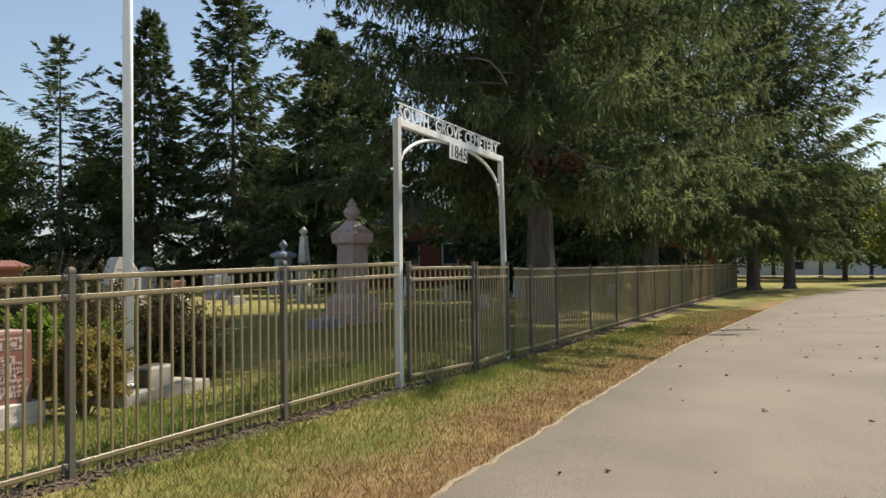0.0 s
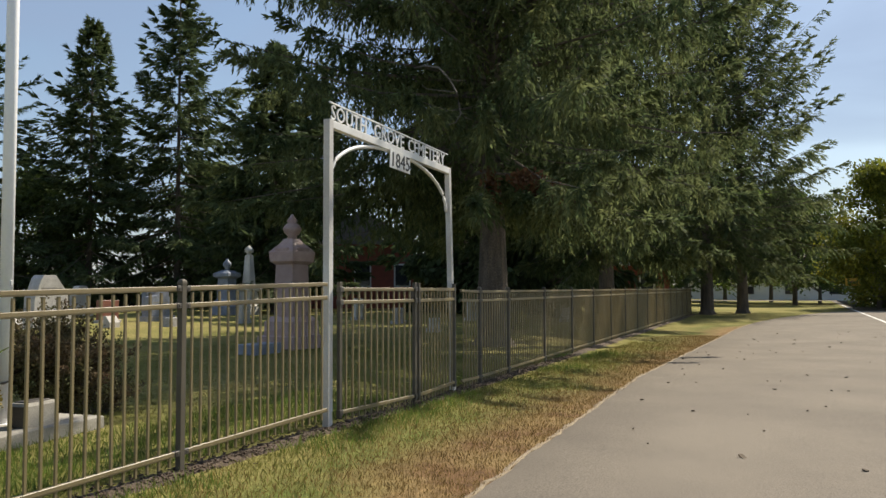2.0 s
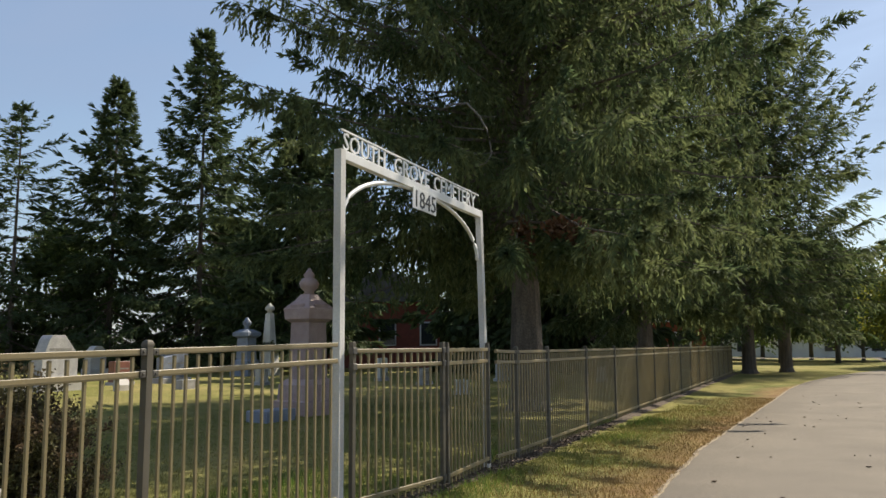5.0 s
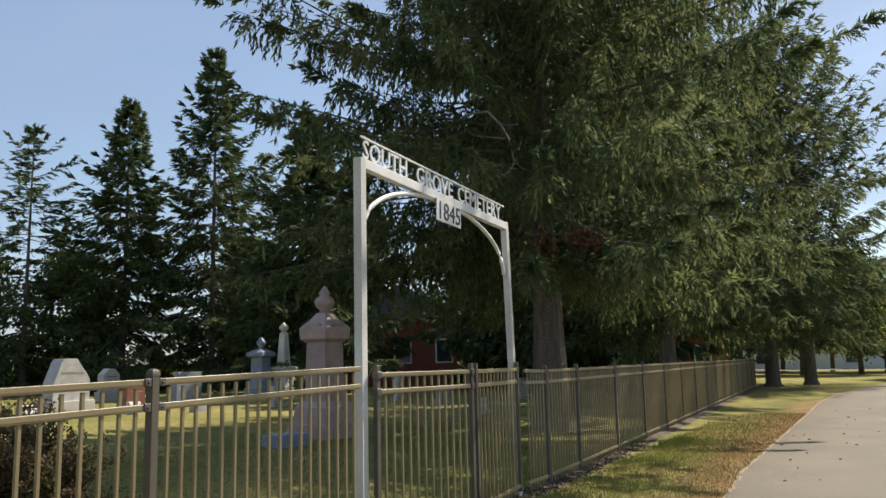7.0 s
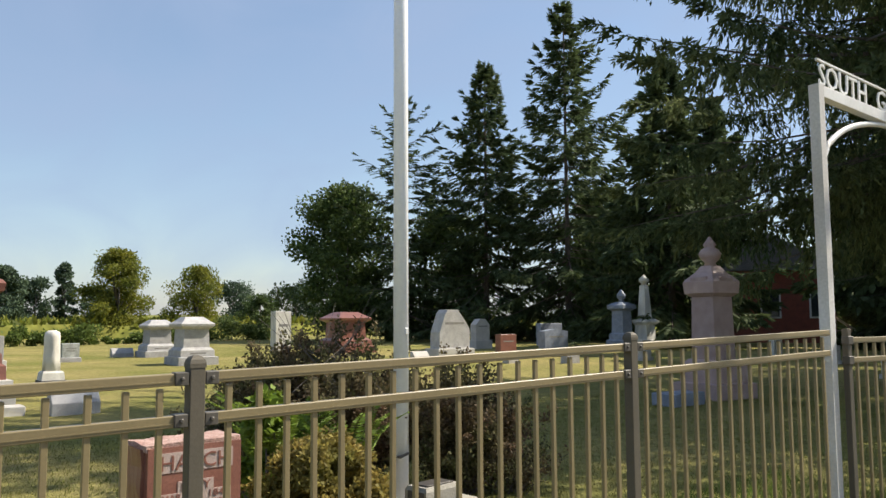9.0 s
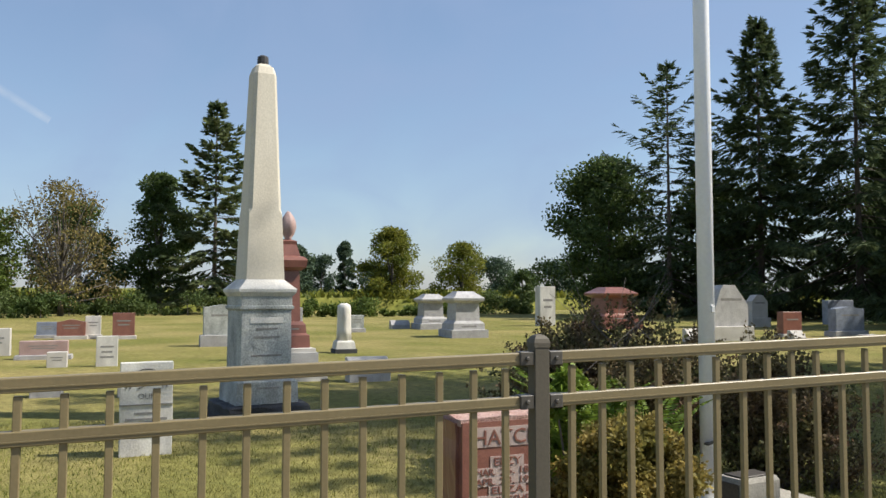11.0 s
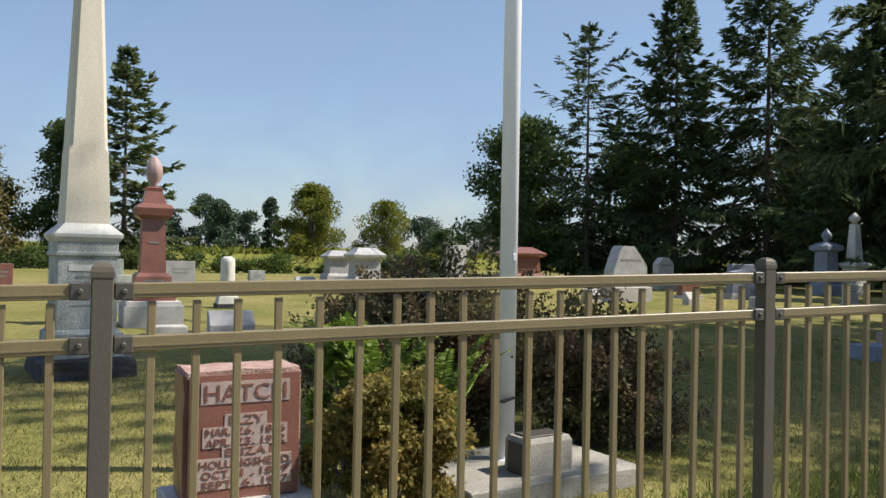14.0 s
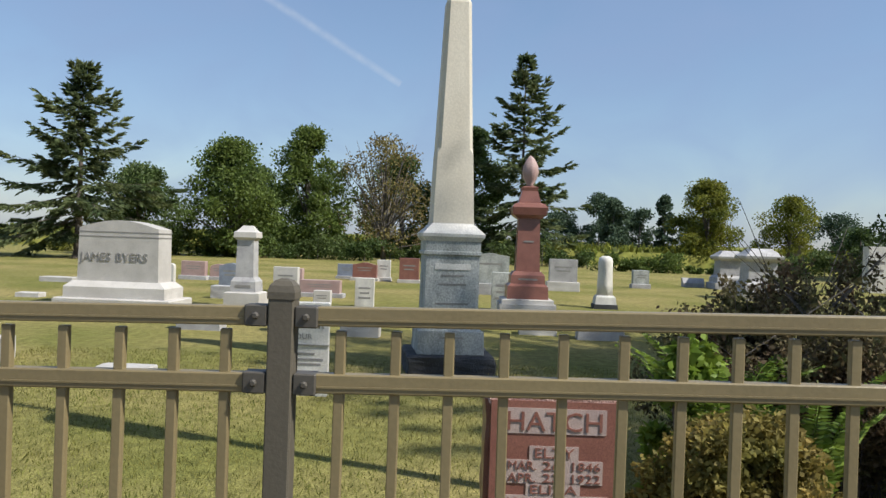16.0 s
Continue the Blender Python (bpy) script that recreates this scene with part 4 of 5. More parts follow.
slant(-16.2, 16.8, 0.45, 0.38, "pale", "small pale slant marker")
slant(-17.6, 14.2, 0.6, 0.40, "pale", "small pale slant marker")
low_block(-15.0, 18.3, 0.6, 0.3, 0.3, "grey_granite", "low grey granite marker")
low_block(-5.9, 11.2, 0.9, 0.22, 0.5, "blue_granite", "low blue-grey granite marker beside the pink monument")
pedestal(-26.5, 16.9, 1.9, 1.70, "red_granite", "broad brownish red granite monument with a low roofed top")

ob = thing("urn_monument", -20.7, 28.0, "blue-grey granite pedestal monument with a small urn", "monument")
part("base", loft([(-0.1, 0.52, 0.52), (0.4, 0.52, 0.52), (0.45, 0.42, 0.42), (0.7, 0.40, 0.40), (0.75, 0.34, 0.34)]), "blue_granite", ob)
part("die", loft([(0.75, 0.33, 0.33), (1.75, 0.30, 0.30)]), "blue_granite", ob)
part("cap", loft([(1.75, 0.32, 0.32), (1.85, 0.46, 0.46), (2.0, 0.46, 0.46), (2.15, 0.2, 0.2)]), "blue_granite", ob)
part("urn", lathe([(2.15, 0.16), (2.25, 0.10), (2.38, 0.2), (2.5, 0.2), (2.62, 0.1), (2.72, 0.03)], 12), "blue_granite", ob, "", True)
ob = thing("small_obelisk", -20.1, 28.9, "slender white marble obelisk with a finial", "monument")
part("base", loft([(-0.1, 0.42, 0.42), (0.4, 0.42, 0.42), (0.42, 0.34, 0.34), (1.05, 0.31, 0.31)]), "marble", ob)
part("cap", loft([(1.05, 0.33, 0.33), (1.15, 0.46, 0.46), (1.22, 0.46, 0.46), (1.32, 0.25, 0.25)]), "marble", ob)
part("shaft", loft([(1.32, 0.23, 0.23), (2.75, 0.14, 0.14)]), "marble", ob)
part("finial", lathe([(2.75, 0.12), (2.85, 0.12), (2.9, 0.22), (3.02, 0.22), (3.15, 0.08), (3.2, 0.02)], 12), "marble", ob, "", True)

ob.matrix_world = ob.matrix_world @ Matrix.Diagonal((1, 1, 1.06, 1))

# ---- large pink monument by the gate ----
ob = thing("pedestal_monument", -6.21, 12.82, "tall pink granite pedestal monument with gabled cap and carved finial", "monument", rz=-8)
part("footing", loft([(-0.1, 0.554, 0.554), (0.28, 0.554, 0.554), (0.30, 0.487, 0.487)]), "pink_granite", ob)
part("plinth", loft([(0.30, 0.454, 0.454), (0.62, 0.437, 0.437), (0.74, 0.336, 0.336)]), "pink_granite", ob)
part("die", loft([(0.74, 0.290, 0.290), (1.95, 0.265, 0.265)]), "pink_granite", ob)
bm = loft([(1.95, 0.277, 0.277), (2.02, 0.361, 0.361), (2.24, 0.378, 0.378), (2.30, 0.336, 0.336), (2.42, 0.218, 0.218), (2.56, 0.126, 0.126)])
part("cap", bm, "pink_granite", ob, "gabled cap")
for s in (0, 90, 180, 270):
    part("gable", boxed((0, 0, 0), (0.06, 0.420, 0.185), 0.02), "pink_granite", ob).matrix_basis = pose(0.34 * math.cos(radians(s)), 0.34 * math.sin(radians(s)), 2.25, 0, 0, s)
part("finial", lathe([(2.56, 0.13), (2.62, 0.10), (2.70, 0.19), (2.80, 0.22), (2.88, 0.17), (2.93, 0.10), (2.98, 0.13), (3.06, 0.07), (3.14, 0.02)], 14), "pink_granite", ob, "carved finial", True)

# stones seen through the gate
for x, y, w, h, mt in ((-6.1, 20.4, 0.5, 0.45, "marble"), (-9.5, 24.5, 0.7, 0.6, "grey_granite"), (-5.0, 24.0, 0.9, 0.5, "grey_granite"), (-12.5, 26.5, 0.6, 0.9, "marble"), (-8.3, 29.0, 1.0, 0.8, "grey_granite"), (-4.6, 30.5, 0.8, 0.6, "pale"), (-14.5, 21.5, 0.5, 0.7, "pale")):
    tablet(x, y, w, h, 0.2, mt, {"marble": "white marble headstone under the spruces", "pale": "pale headstone under the spruces"}.get(mt, "grey granite headstone under the spruces"), "flat", ("grey_granite", 0.12), 1)

# ---- shrubs by the flagpole ----


def shrub(name, x, y, h, r, label, mat, seed, clumps=40, per=260, size=0.05, stems=14, low=0.12, spread=1.0):
    q = np.random.default_rng(seed)
    ob = thing(name, x, y, label, "shrub")
    bm = bmesh.new()
    blobs = []
    for i in range(clumps):
        a, f = q.random() * 6.283, q.random()
        z = low + (h - low) * f * 0.92
        rad = r * math.sqrt(max(0.05, 1 - (f * 0.95) ** 2)) * q.uniform(0.2, 0.95) * spread
        s = r * q.uniform(0.10, 0.26)
        blobs.append((rad * math.cos(a), rad * math.sin(a), z, s, s, s * 0.8))
    for i in range(stems):
        b = blobs[i % len(blobs)]
        tube([(b[0] * 0.15, b[1] * 0.15, -0.05), (b[0] * 0.5, b[1] * 0.5, b[2] * 0.6), (b[0], b[1], b[2])], 0.012, 0.004, 4, bm)
    part("stem_tangle", bm, "greybark", ob)["kind"] = "stuff"
    piece("foliage", quads("foliage", leaf_cloud(q, blobs, per, size, 0.2), mat), ob, Matrix())
    return ob


shrub("golden_shrub", -1.95, 1.62, 0.86, 0.52, "rounded golden-yellow shrub inside the fence", "golden", 11, 80, 380, 0.034, 22, 0.24)


def spray_shrub(x, y, h, r, label, mat, seed, stems=90, leaves=90, size=0.04, name="barberry_shrub"):
    """An airy shrub of arching stems set with small leaves."""
    q = np.random.default_rng(seed)
    ob = thing(name, x, y, label, "shrub")
    bm, P, D = bmesh.new(), [], []
    for i in range(stems):
        a, lean, L = q.random() * 6.283, q.uniform(0.05, 1.0) ** 0.8, h * q.uniform(0.55, 1.12)
        out = np.array([math.cos(a), math.sin(a), 0]) * r * lean
        b = np.array([q.normal() * 0.12 * r, q.normal() * 0.12 * r, -0.04])

        def at(u):
            u = np.asarray(u)[..., None]
            return b + out * u ** 1.3 + np.array([0, 0, 1.0]) * L * (1 - 0.35 * lean) * (u - 0.12 * lean * u ** 3)
        tube([at(np.array(u)).tolist() for u in (0, 0.4, 0.75, 1.0)], 0.006, 0.002, 3, bm)
        u = q.uniform(0.15, 1.0, leaves) ** 0.8
        p = at(u) + q.normal(size=(leaves, 3)) * 0.045 * (1.2 - 0.6 * u)[:, None]
        P.append(p)
        D.append(q.normal(size=(leaves, 3)) + np.array([0, 0, 0.5]))
    part("stem_tangle", bm, "bark", ob)["kind"] = "stuff"
    P, D = np.concatenate(P), np.concatenate(D)
    piece("foliage", quads("foliage", kites(P, D, size * q.uniform(0.6, 1.3, len(P)), size * 0.34 * q.uniform(0.7, 1.2, len(P)), q), mat), ob, Matrix())
    return ob


spray_shrub(-3.75, 2.75, 1.62, 1.25, "tall dark brown-red barberry shrub behind the flagpole", "barberry", 12, 280, 260, 0.04)
spray_shrub(-4.05, 2.35, 1.42, 0.75, "brownish barberry shrub with thin upright shoots", "barberry", 17, 170, 200, 0.042)
spray_shrub(-3.05, 3.75, 1.35, 0.75, "dark brown-red barberry shrub behind the flagpole", "barberry", 13, 170, 190, 0.04)
spray_shrub(-2.8, 4.15, 0.62, 0.60, "low dry brownish perennial clump beside the slab", "barberry", 14, 60, 40, 0.035, "dry_perennial")
shrub("green_shrub", -2.55, 1.55, 1.12, 0.36, "loose bright green shrub behind the golden one", "fern", 15, 22, 110, 0.07)
for x, y, h, n, s in ((-2.75, 1.75, 1.25, 22, 1), (-3.05, 1.85, 1.05, 16, 2), (-2.5, 2.15, 1.15, 14, 3)):
    q = np.random.default_rng(40 + s)
    ob = thing("fern_clump", x, y, "clump of bright green arching fern fronds", "fern", "fern clumps")
    V, bm = [], bmesh.new()
    for i in range(n):
        a, L = q.random() * 6.283, h * q.uniform(0.75, 1.1)
        pts = [Vector((math.cos(a) * 0.42 * L * u ** 1.6, math.sin(a) * 0.42 * L * u ** 1.6, L * (u - 0.22 * u ** 4))) for u in np.linspace(0, 1, 7)]
        tube(pts, 0.005, 0.002, 3, bm)
        for u in np.linspace(0.35, 1, 26):
            k = min(5, int(u * 6))
            p = pts[k].lerp(pts[k + 1], u * 6 - k)
            d = (pts[k + 1] - pts[k]).normalized()
            for sd in (-1, 1):
                V.append((p[:], (Vector((-math.sin(a), math.cos(a), 0)) * sd + d * 0.6 + Vector((0, 0, -0.25)))[:], 0.13 * (1.25 - u)))
    part("stalk_tangle", bm, "fern", ob)["kind"] = "stuff"
    V = [np.array(c, dtype=float) for c in zip(*V)]
    piece("fronds", quads("fronds", kites(V[0], V[1], V[2], V[2] * 0.13 + 0.004, q), "fern"), ob, Matrix())
q = np.random.default_rng(77)
bm = bmesh.new()
sprigs = thing("bare_sprigs", -3.7, 2.6, "thin dark shoots rising out of the barberry", "shrub", z=0.9)
for i in range(12):
    a = q.random() * 6.283
    tube([(q.normal() * 0.35, q.normal() * 0.35, 0), (math.cos(a) * 0.3, math.sin(a) * 0.3, 0.6), (math.cos(a) * 0.5, math.sin(a) * 0.55, 0.75 + q.random() * 0.35)], 0.006, 0.002, 3, bm)
part("shoot_tangle", bm, "greybark", sprigs)["kind"] = "stuff"

# ---- big spruces along the fence ----
BIG = "tall old Norway spruce with drooping dark branches beside the fence"
spruce(-2.6, 16.6, 17.4, 7.9, BIG, 21, low=4.3, nb=300, ntw=84, nbl=16, blade=(0.175, 0.025), hang=1.05, lift=0.2, trunk_r=0.56, power=0.45, wild=0.35, skirt=0.64)
spruce(-2.6, 29.5, 22, 6.8, BIG, 22, low=3.4, nb=250, ntw=54, nbl=13, blade=(0.24, 0.033), hang=1.1, lift=0.15, trunk_r=0.45, power=0.75)
spruce(-0.5, 46.0, 19.5, 7.5, "broad old spruce at the cemetery corner with several tops", 23, low=3.6, nb=200, ntw=42, nbl=12, blade=(0.32, 0.034), hang=0.7, trunk_r=0.5, power=0.5, wild=0.36, lift=0.5)
spruce(1.2, 49.5, 20.5, 7.5, "old spruce at the cemetery corner", 24, low=3.4, nb=190, ntw=40, nbl=11, blade=(0.32, 0.036), hang=0.7, trunk_r=0.45, power=0.5, wild=0.36, lift=0.5)
spruce(-7.0, 37.5, 20, 6.0, "tall dark spruce inside the cemetery", 25, low=1.2, nb=170, ntw=32, nbl=8, blade=(0.55, 0.1), hang=0.9, trunk_r=0.42, mat="needles_blue", power=0.62)
spruce(-11.5, 38.0, 20, 5.5, "tall dark spruce inside the cemetery", 26, low=1.0, nb=160, ntw=30, nbl=7, blade=(0.58, 0.13), hang=0.7, trunk_r=0.4, mat="needles_blue")
q = np.random.default_rng(5)
dead = thing("dead_branch", -0.4, 13.6, "cluster of dead brown needles hanging on the old spruce", "branch", z=3.6)
part("stem", tube([(-1.9, 1.2, 0.7), (-0.8, 0.5, 0.5), (0.2, 0, 0.1), (0.6, -0.2, -0.4)], 0.04, 0.01, 5), "bark", dead)
piece("dead_needles", quads("dead_needles", leaf_cloud(q, [(0.1, -0.1, 0.1, 0.4, 0.35, 0.22), (-0.4, 0.1, 0.3, 0.35, 0.3, 0.25), (0.35, 0, -0.2, 0.25, 0.25, 0.25), (-1.3, 0.5, 0.2, 0.2, 0.2, 0.5)], 240, 0.13, 0.1), "brown_needles"), dead, Matrix())
limb = thing("dead_limb", -0.77, 9.75, "bare pale dead limb hanging out of the spruce", "branch", z=5.17)


def limb_at(a, b, back=0.0):
    """A place in the limb's own sheet, a across and b down, in centimetres."""
    return (0.0089 * a - 0.5 * back, 0.0046 * a + 0.9 * back, -0.01 * b + 0.2 * back)


bm = tube([limb_at(-40, -60, 4.5), limb_at(-32, -38, 1.6), limb_at(-18, -20), limb_at(0, 0), limb_at(12, 22), limb_at(17, 45), limb_at(19, 62), limb_at(10, 76), limb_at(-2, 80)], 0.022, 0.007, 5)
tube([limb_at(8, 22), limb_at(-18, 20), limb_at(-40, 17), limb_at(-48, 10)], 0.011, 0.005, 4, bm)
tube([limb_at(0, 0), limb_at(14, 2), limb_at(28, 1)], 0.010, 0.005, 4, bm)
tube([limb_at(18, 55), limb_at(28, 68), limb_at(40, 72)], 0.008, 0.004, 4, bm)
part("wood", bm, "greybark", limb, smooth=True)

# ---- spruce row behind the cemetery ----
ROW = "tall pointed spruce standing behind the graves"
spruce(-39.3, 29.2, 16.0, 6.2, "thin half-bare spruce with a visible trunk", 31, low=1.5, nb=126, ntw=26, nbl=8, blade=(0.40, 0.045), hang=0.3, trunk_r=0.26, bare=0.35, mat="needles_blue", wild=0.5, whorl=6)
spruce(-36.0, 33.4, 18.2, 6.0, ROW, 32, low=1.2, nb=196, ntw=40, nbl=9, blade=(0.44, 0.055), hang=0.45, trunk_r=0.3, mat="needles_blue", power=0.92, wild=0.42, whorl=7, skirt=0.8)
spruce(-31.0, 35.7, 21.4, 6.6, ROW, 33, low=1.5, nb=196, ntw=40, nbl=9, blade=(0.44, 0.055), hang=0.45, trunk_r=0.32, mat="needles_blue", power=0.88, wild=0.45, whorl=7, skirt=0.75)
spruce(-21.3, 32.7, 14.6, 5.2, ROW, 34, low=2.2, nb=196, ntw=42, nbl=9, blade=(0.46, 0.06), hang=0.5, trunk_r=0.3, mat="needles_blue", power=0.92, wild=0.42, whorl=7, skirt=0.8)
spruce(-25.5, 43.0, 15.0, 4.6, "dark spruce in the row behind the graves", 35, low=0.8, nb=140, ntw=28, nbl=7, blade=(0.6, 0.15), hang=0.4, trunk_r=0.3, mat="needles_blue")
spruce(-15.5, 47.0, 18.0, 5.0, "dark spruce in the row behind the graves", 36, low=0.8, nb=140, ntw=28, nbl=7, blade=(0.6, 0.15), hang=0.5, trunk_r=0.35, mat="needles_blue")
spruce(-56.2, 3.1, 15.0, 5.0, "lone spruce with open upswept branches beyond the graves", 37, low=1.0, nb=140, ntw=20, nbl=8, blade=(0.5, 0.09), hang=0.2, trunk_r=0.28, mat="needles", wild=0.45, power=0.85, whorl=7)
cedar = spruce(-35.5, -18.9, 9.2, 4.6, "old dark cedar with a bare dead top", 38, low=1.3, nb=110, ntw=36, nbl=9, blade=(0.36, 0.06), hang=0.25, trunk_r=0.28, mat="needles", wild=0.6, power=0.9, bare=0.4)

# ---- broadleaf trees ----
broadleaf(-44.0, 27.7, 10.5, 4.6, "full dark green broadleaf tree behind the graves", 51, 0.8, 80, 332, 0.25, "leaf_dark")
broadleaf(-40.5, 33.5, 9.0, 4.0, "dark green broadleaf tree under the spruces", 67, 0.6, 60, 240, 0.28, "leaf_dark")
broadleaf(-33.5, 41.5, 10.0, 4.2, "dark green broadleaf tree under the spruces", 61, 0.6, 60, 307, 0.27, "leaf_dark")
broadleaf(-44.0, -19.7, 5.3, 2.9, "dark green bushy tree beyond the graves", 52, 0.5, 50, 281, 0.19, "leaf_dark")
broadleaf(-47.7, -15.5, 7.3, 3.5, "green cone-shaped broadleaf tree beyond the graves", 53, 0.6, 70, 307, 0.21, "leaf", point=0.9)
broadleaf(-51.9, -11.5, 8.8, 3.0, "green upright broadleaf tree beyond the graves", 54, 0.6, 70, 307, 0.21, "leaf", point=0.8)
bare = broadleaf(-52.8, -6.4, 8.5, 4.0, "thin-leaved tree with bare grey branches showing", 55, 1.2, 60, 89, 0.18, "leaf_rust", clump=0.24)
bm = bmesh.new()
q = np.random.default_rng(56)
for i in range(46):
    a, f = q.random() * 6.283, q.uniform(0.4, 1.0)
    e = Vector((math.cos(a) * 3.4 * f, math.sin(a) * 3.4 * f, q.uniform(3.0, 8.2)))
    tube([(0, 0, 0.8 + q.random()), e * 0.5 + Vector((0, 0, 0.5)), e], 0.06, 0.012, 4, bm)
part("branchwork", bm, "greybark", bare)["kind"] = "stuff"
broadleaf(-60.2, -0.5, 10.3, 3.0, "dark green broadleaf tree behind the obelisk", 57, 0.6, 60, 281, 0.24, "leaf_dark")
broadleaf(-61.0, -6.0, 8.0, 3.5, "dark green broadleaf tree in the hedge", 62, 0.4, 50, 256, 0.24, "leaf_dark")
broadleaf(-57.0, -16.5, 6.5, 3.5, "dark green broadleaf tree in the hedge", 63, 0.4, 50, 256, 0.24, "leaf_dark")
broadleaf(-65.7, 19.0, 7.3, 3.0, "yellow-green young tree at the field's edge", 58, 0.3, 60, 281, 0.21, "leaf_yellow", point=0.7)
broadleaf(-68.0, 26.6, 6.3, 3.1, "yellow-green young tree at the field's edge", 59, 0.6, 44, 230, 0.21, "leaf_yellow")
broadleaf(-51.3, 24.8, 3.2, 1.6, "small dark green tree by the hedge", 60, 0.3, 24, 204, 0.16, "leaf_dark")
broadleaf(9.5, 62.0, 10.5, 4.0, "yellowing broadleaf tree beyond the road junction", 64, 0.8, 70, 281, 0.25, "leaf_yellow")
broadleaf(10.8, 66.0, 6.0, 4.2, "dark green broadleaf tree beyond the junction", 65, 0.4, 60, 281, 0.27, "leaf_dark")
broadleaf(6.0, 88.0, 8.0, 4.5, "dark green broadleaf tree beyond the side road", 66, 1.8, 60, 256, 0.28, "leaf_dark")
for i, (x, y) in enumerate(((-0.6, 73.5), (-3.5, 91.0), (1.2, 92.0), (3.8, 76.0), (-7.5, 90.0), (-12.0, 89.0))):
    broadleaf(x, y, 10.5 + (i % 3), 4.5, "green broadleaf tree near the side road", 70 + i, 2.2, 52, 230, 0.30, "leaf_dark" if i % 2 else "leaf", trunk_r=0.24)
for i, (x, y, h, r) in enumerate(((-20, 92, 12, 7), (-33, 84, 13, 7), (-46, 70, 12, 7), (-27, 62, 11, 6), (-41, 52, 10, 5.5), (-8, 68, 12, 6), (-17, 60, 11, 6))):
    broadleaf(x, y, h, r, "dark green tree in the wood behind the spruces", 90 + i, 0.4, 40, 160, 0.44, "leaf_dark")
# far trees; the haze between is painted in their leaves
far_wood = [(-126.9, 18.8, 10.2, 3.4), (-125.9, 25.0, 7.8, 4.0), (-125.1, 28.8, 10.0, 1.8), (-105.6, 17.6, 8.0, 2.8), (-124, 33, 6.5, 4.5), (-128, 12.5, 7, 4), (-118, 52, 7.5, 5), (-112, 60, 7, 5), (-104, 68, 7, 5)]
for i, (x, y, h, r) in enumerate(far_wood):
    broadleaf(x, y, h, r, "green tree across the field, distance haze put in its leaf colour", 110 + i, 0.3, 34, 192, 0.37, "leaf_far")

# ---- hedges and field ----


def hedge(x, y, w, h, label, mat, seed, rz=0.0, n=60, per=150, size=0.16, depth=0.8):
    q = np.random.default_rng(seed)
    ob = thing("hedge", x, y, label, "hedge", "hedge bushes", rz=rz)
    blobs = []
    for i in range(n):
        f = q.random()
        y = q.uniform(-w / 2, w / 2)
        top = h * (0.72 + 0.75 * noise.noise((y * 0.45, seed * 3.7, 0)))     # a ragged top
        s = top * q.uniform(0.2, 0.36)
        blobs.append((q.normal() * depth * 0.4, y, s * 0.5 + (top - s) * f * q.uniform(0.6, 1.0), s, s * 1.2, s * 0.9))
    bm = bmesh.new()
    for b in blobs[::4]:
        tube([(b[0], b[1], -0.1), (b[0], b[1], b[2])], 0.03, 0.01, 4, bm)
    part("stem_tangle", bm, "greybark", ob)["kind"] = "stuff"
    piece("foliage", quads("foliage", leaf_cloud(q, blobs, per, size, 0.3), mat), ob, Matrix())
    return ob


hedge(-47.5, -21.0, 14, 2.2, "green hedge of tall weeds behind the graves", "leaf_yellow", 131)
hedge(-48.5, -12.0, 12, 1.9, "dark hedge under the trees", "leaf_dark", 132)
hedge(-52.0, 1.0, 14, 2.0, "dark green hedge beyond the graves", "leaf_dark", 133)
hedge(-46.0, 12.0, 10, 1.6, "green hedge beyond the graves", "leaf", 134)
hedge(-50.0, 20.5, 9, 1.7, "dark green hedge beyond the graves", "leaf_dark", 135)
hedge(-42.0, 31.5, 10, 1.8, "dark hedge under the spruces", "leaf_dark", 136, 30)
hedge(-31.0, 39.0, 12, 1.4, "dark undergrowth below the spruces", "leaf_dark", 137, 55)
hedge(-17.0, 52.0, 16, 1.8, "dark undergrowth below the spruces", "leaf_dark", 138, 80)
hedge(-4.3, 23.3, 1.1, 0.95, "small bright yellow-green shrub under the spruce", "leaf_yellow", 139, 0, 10, 160, 0.08, 0.4).name = "yellow_shrub"
q = np.random.default_rng(9)
n = 26000
p = np.stack([-64 - 70 * q.random(n) ** 1.6, -70 + 170 * q.random(n), np.full(n, 0.4) + q.random(n) * 1.2], 1)
d = np.stack([q.normal(size=n) * 0.5, q.normal(size=n) * 0.5, np.ones(n)], 1)
field = tagged(new("crop_field", quads("crop_field", kites(p, d, q.uniform(0.5, 1.1, n), q.uniform(0.10, 0.25, n), q), "leaf_yellow")), "tall yellow-green crop field beyond the graves", "field", kind="stuff")
crop = sheet("crop_canopy", [-300, -220, -160, -120] + [-100 + 2 * i for i in range(19)] + [-63.5], [-90 + 3 * i for i in range(65)], lambda x, y: 0.3 if x > -63.9 else 1.45 + 0.012 * (-64 - x) + 0.25 * noise.noise((x * 0.4, y * 0.25, 1)), "corn", "dense yellow-green crop canopy", "field")

# ---- buildings ----
house = thing("brick_house", -24.0, 46.0, "red brick house with white trim half hidden by the spruces", "house", rz=32)
part("wall", boxed((0, 0, 1.9), (7, 10, 4.4)), "brick", house)
part("roof", loft([(4.1, 4.0, 5.5), (6.2, 0.2, 5.3)]), "roof", house)
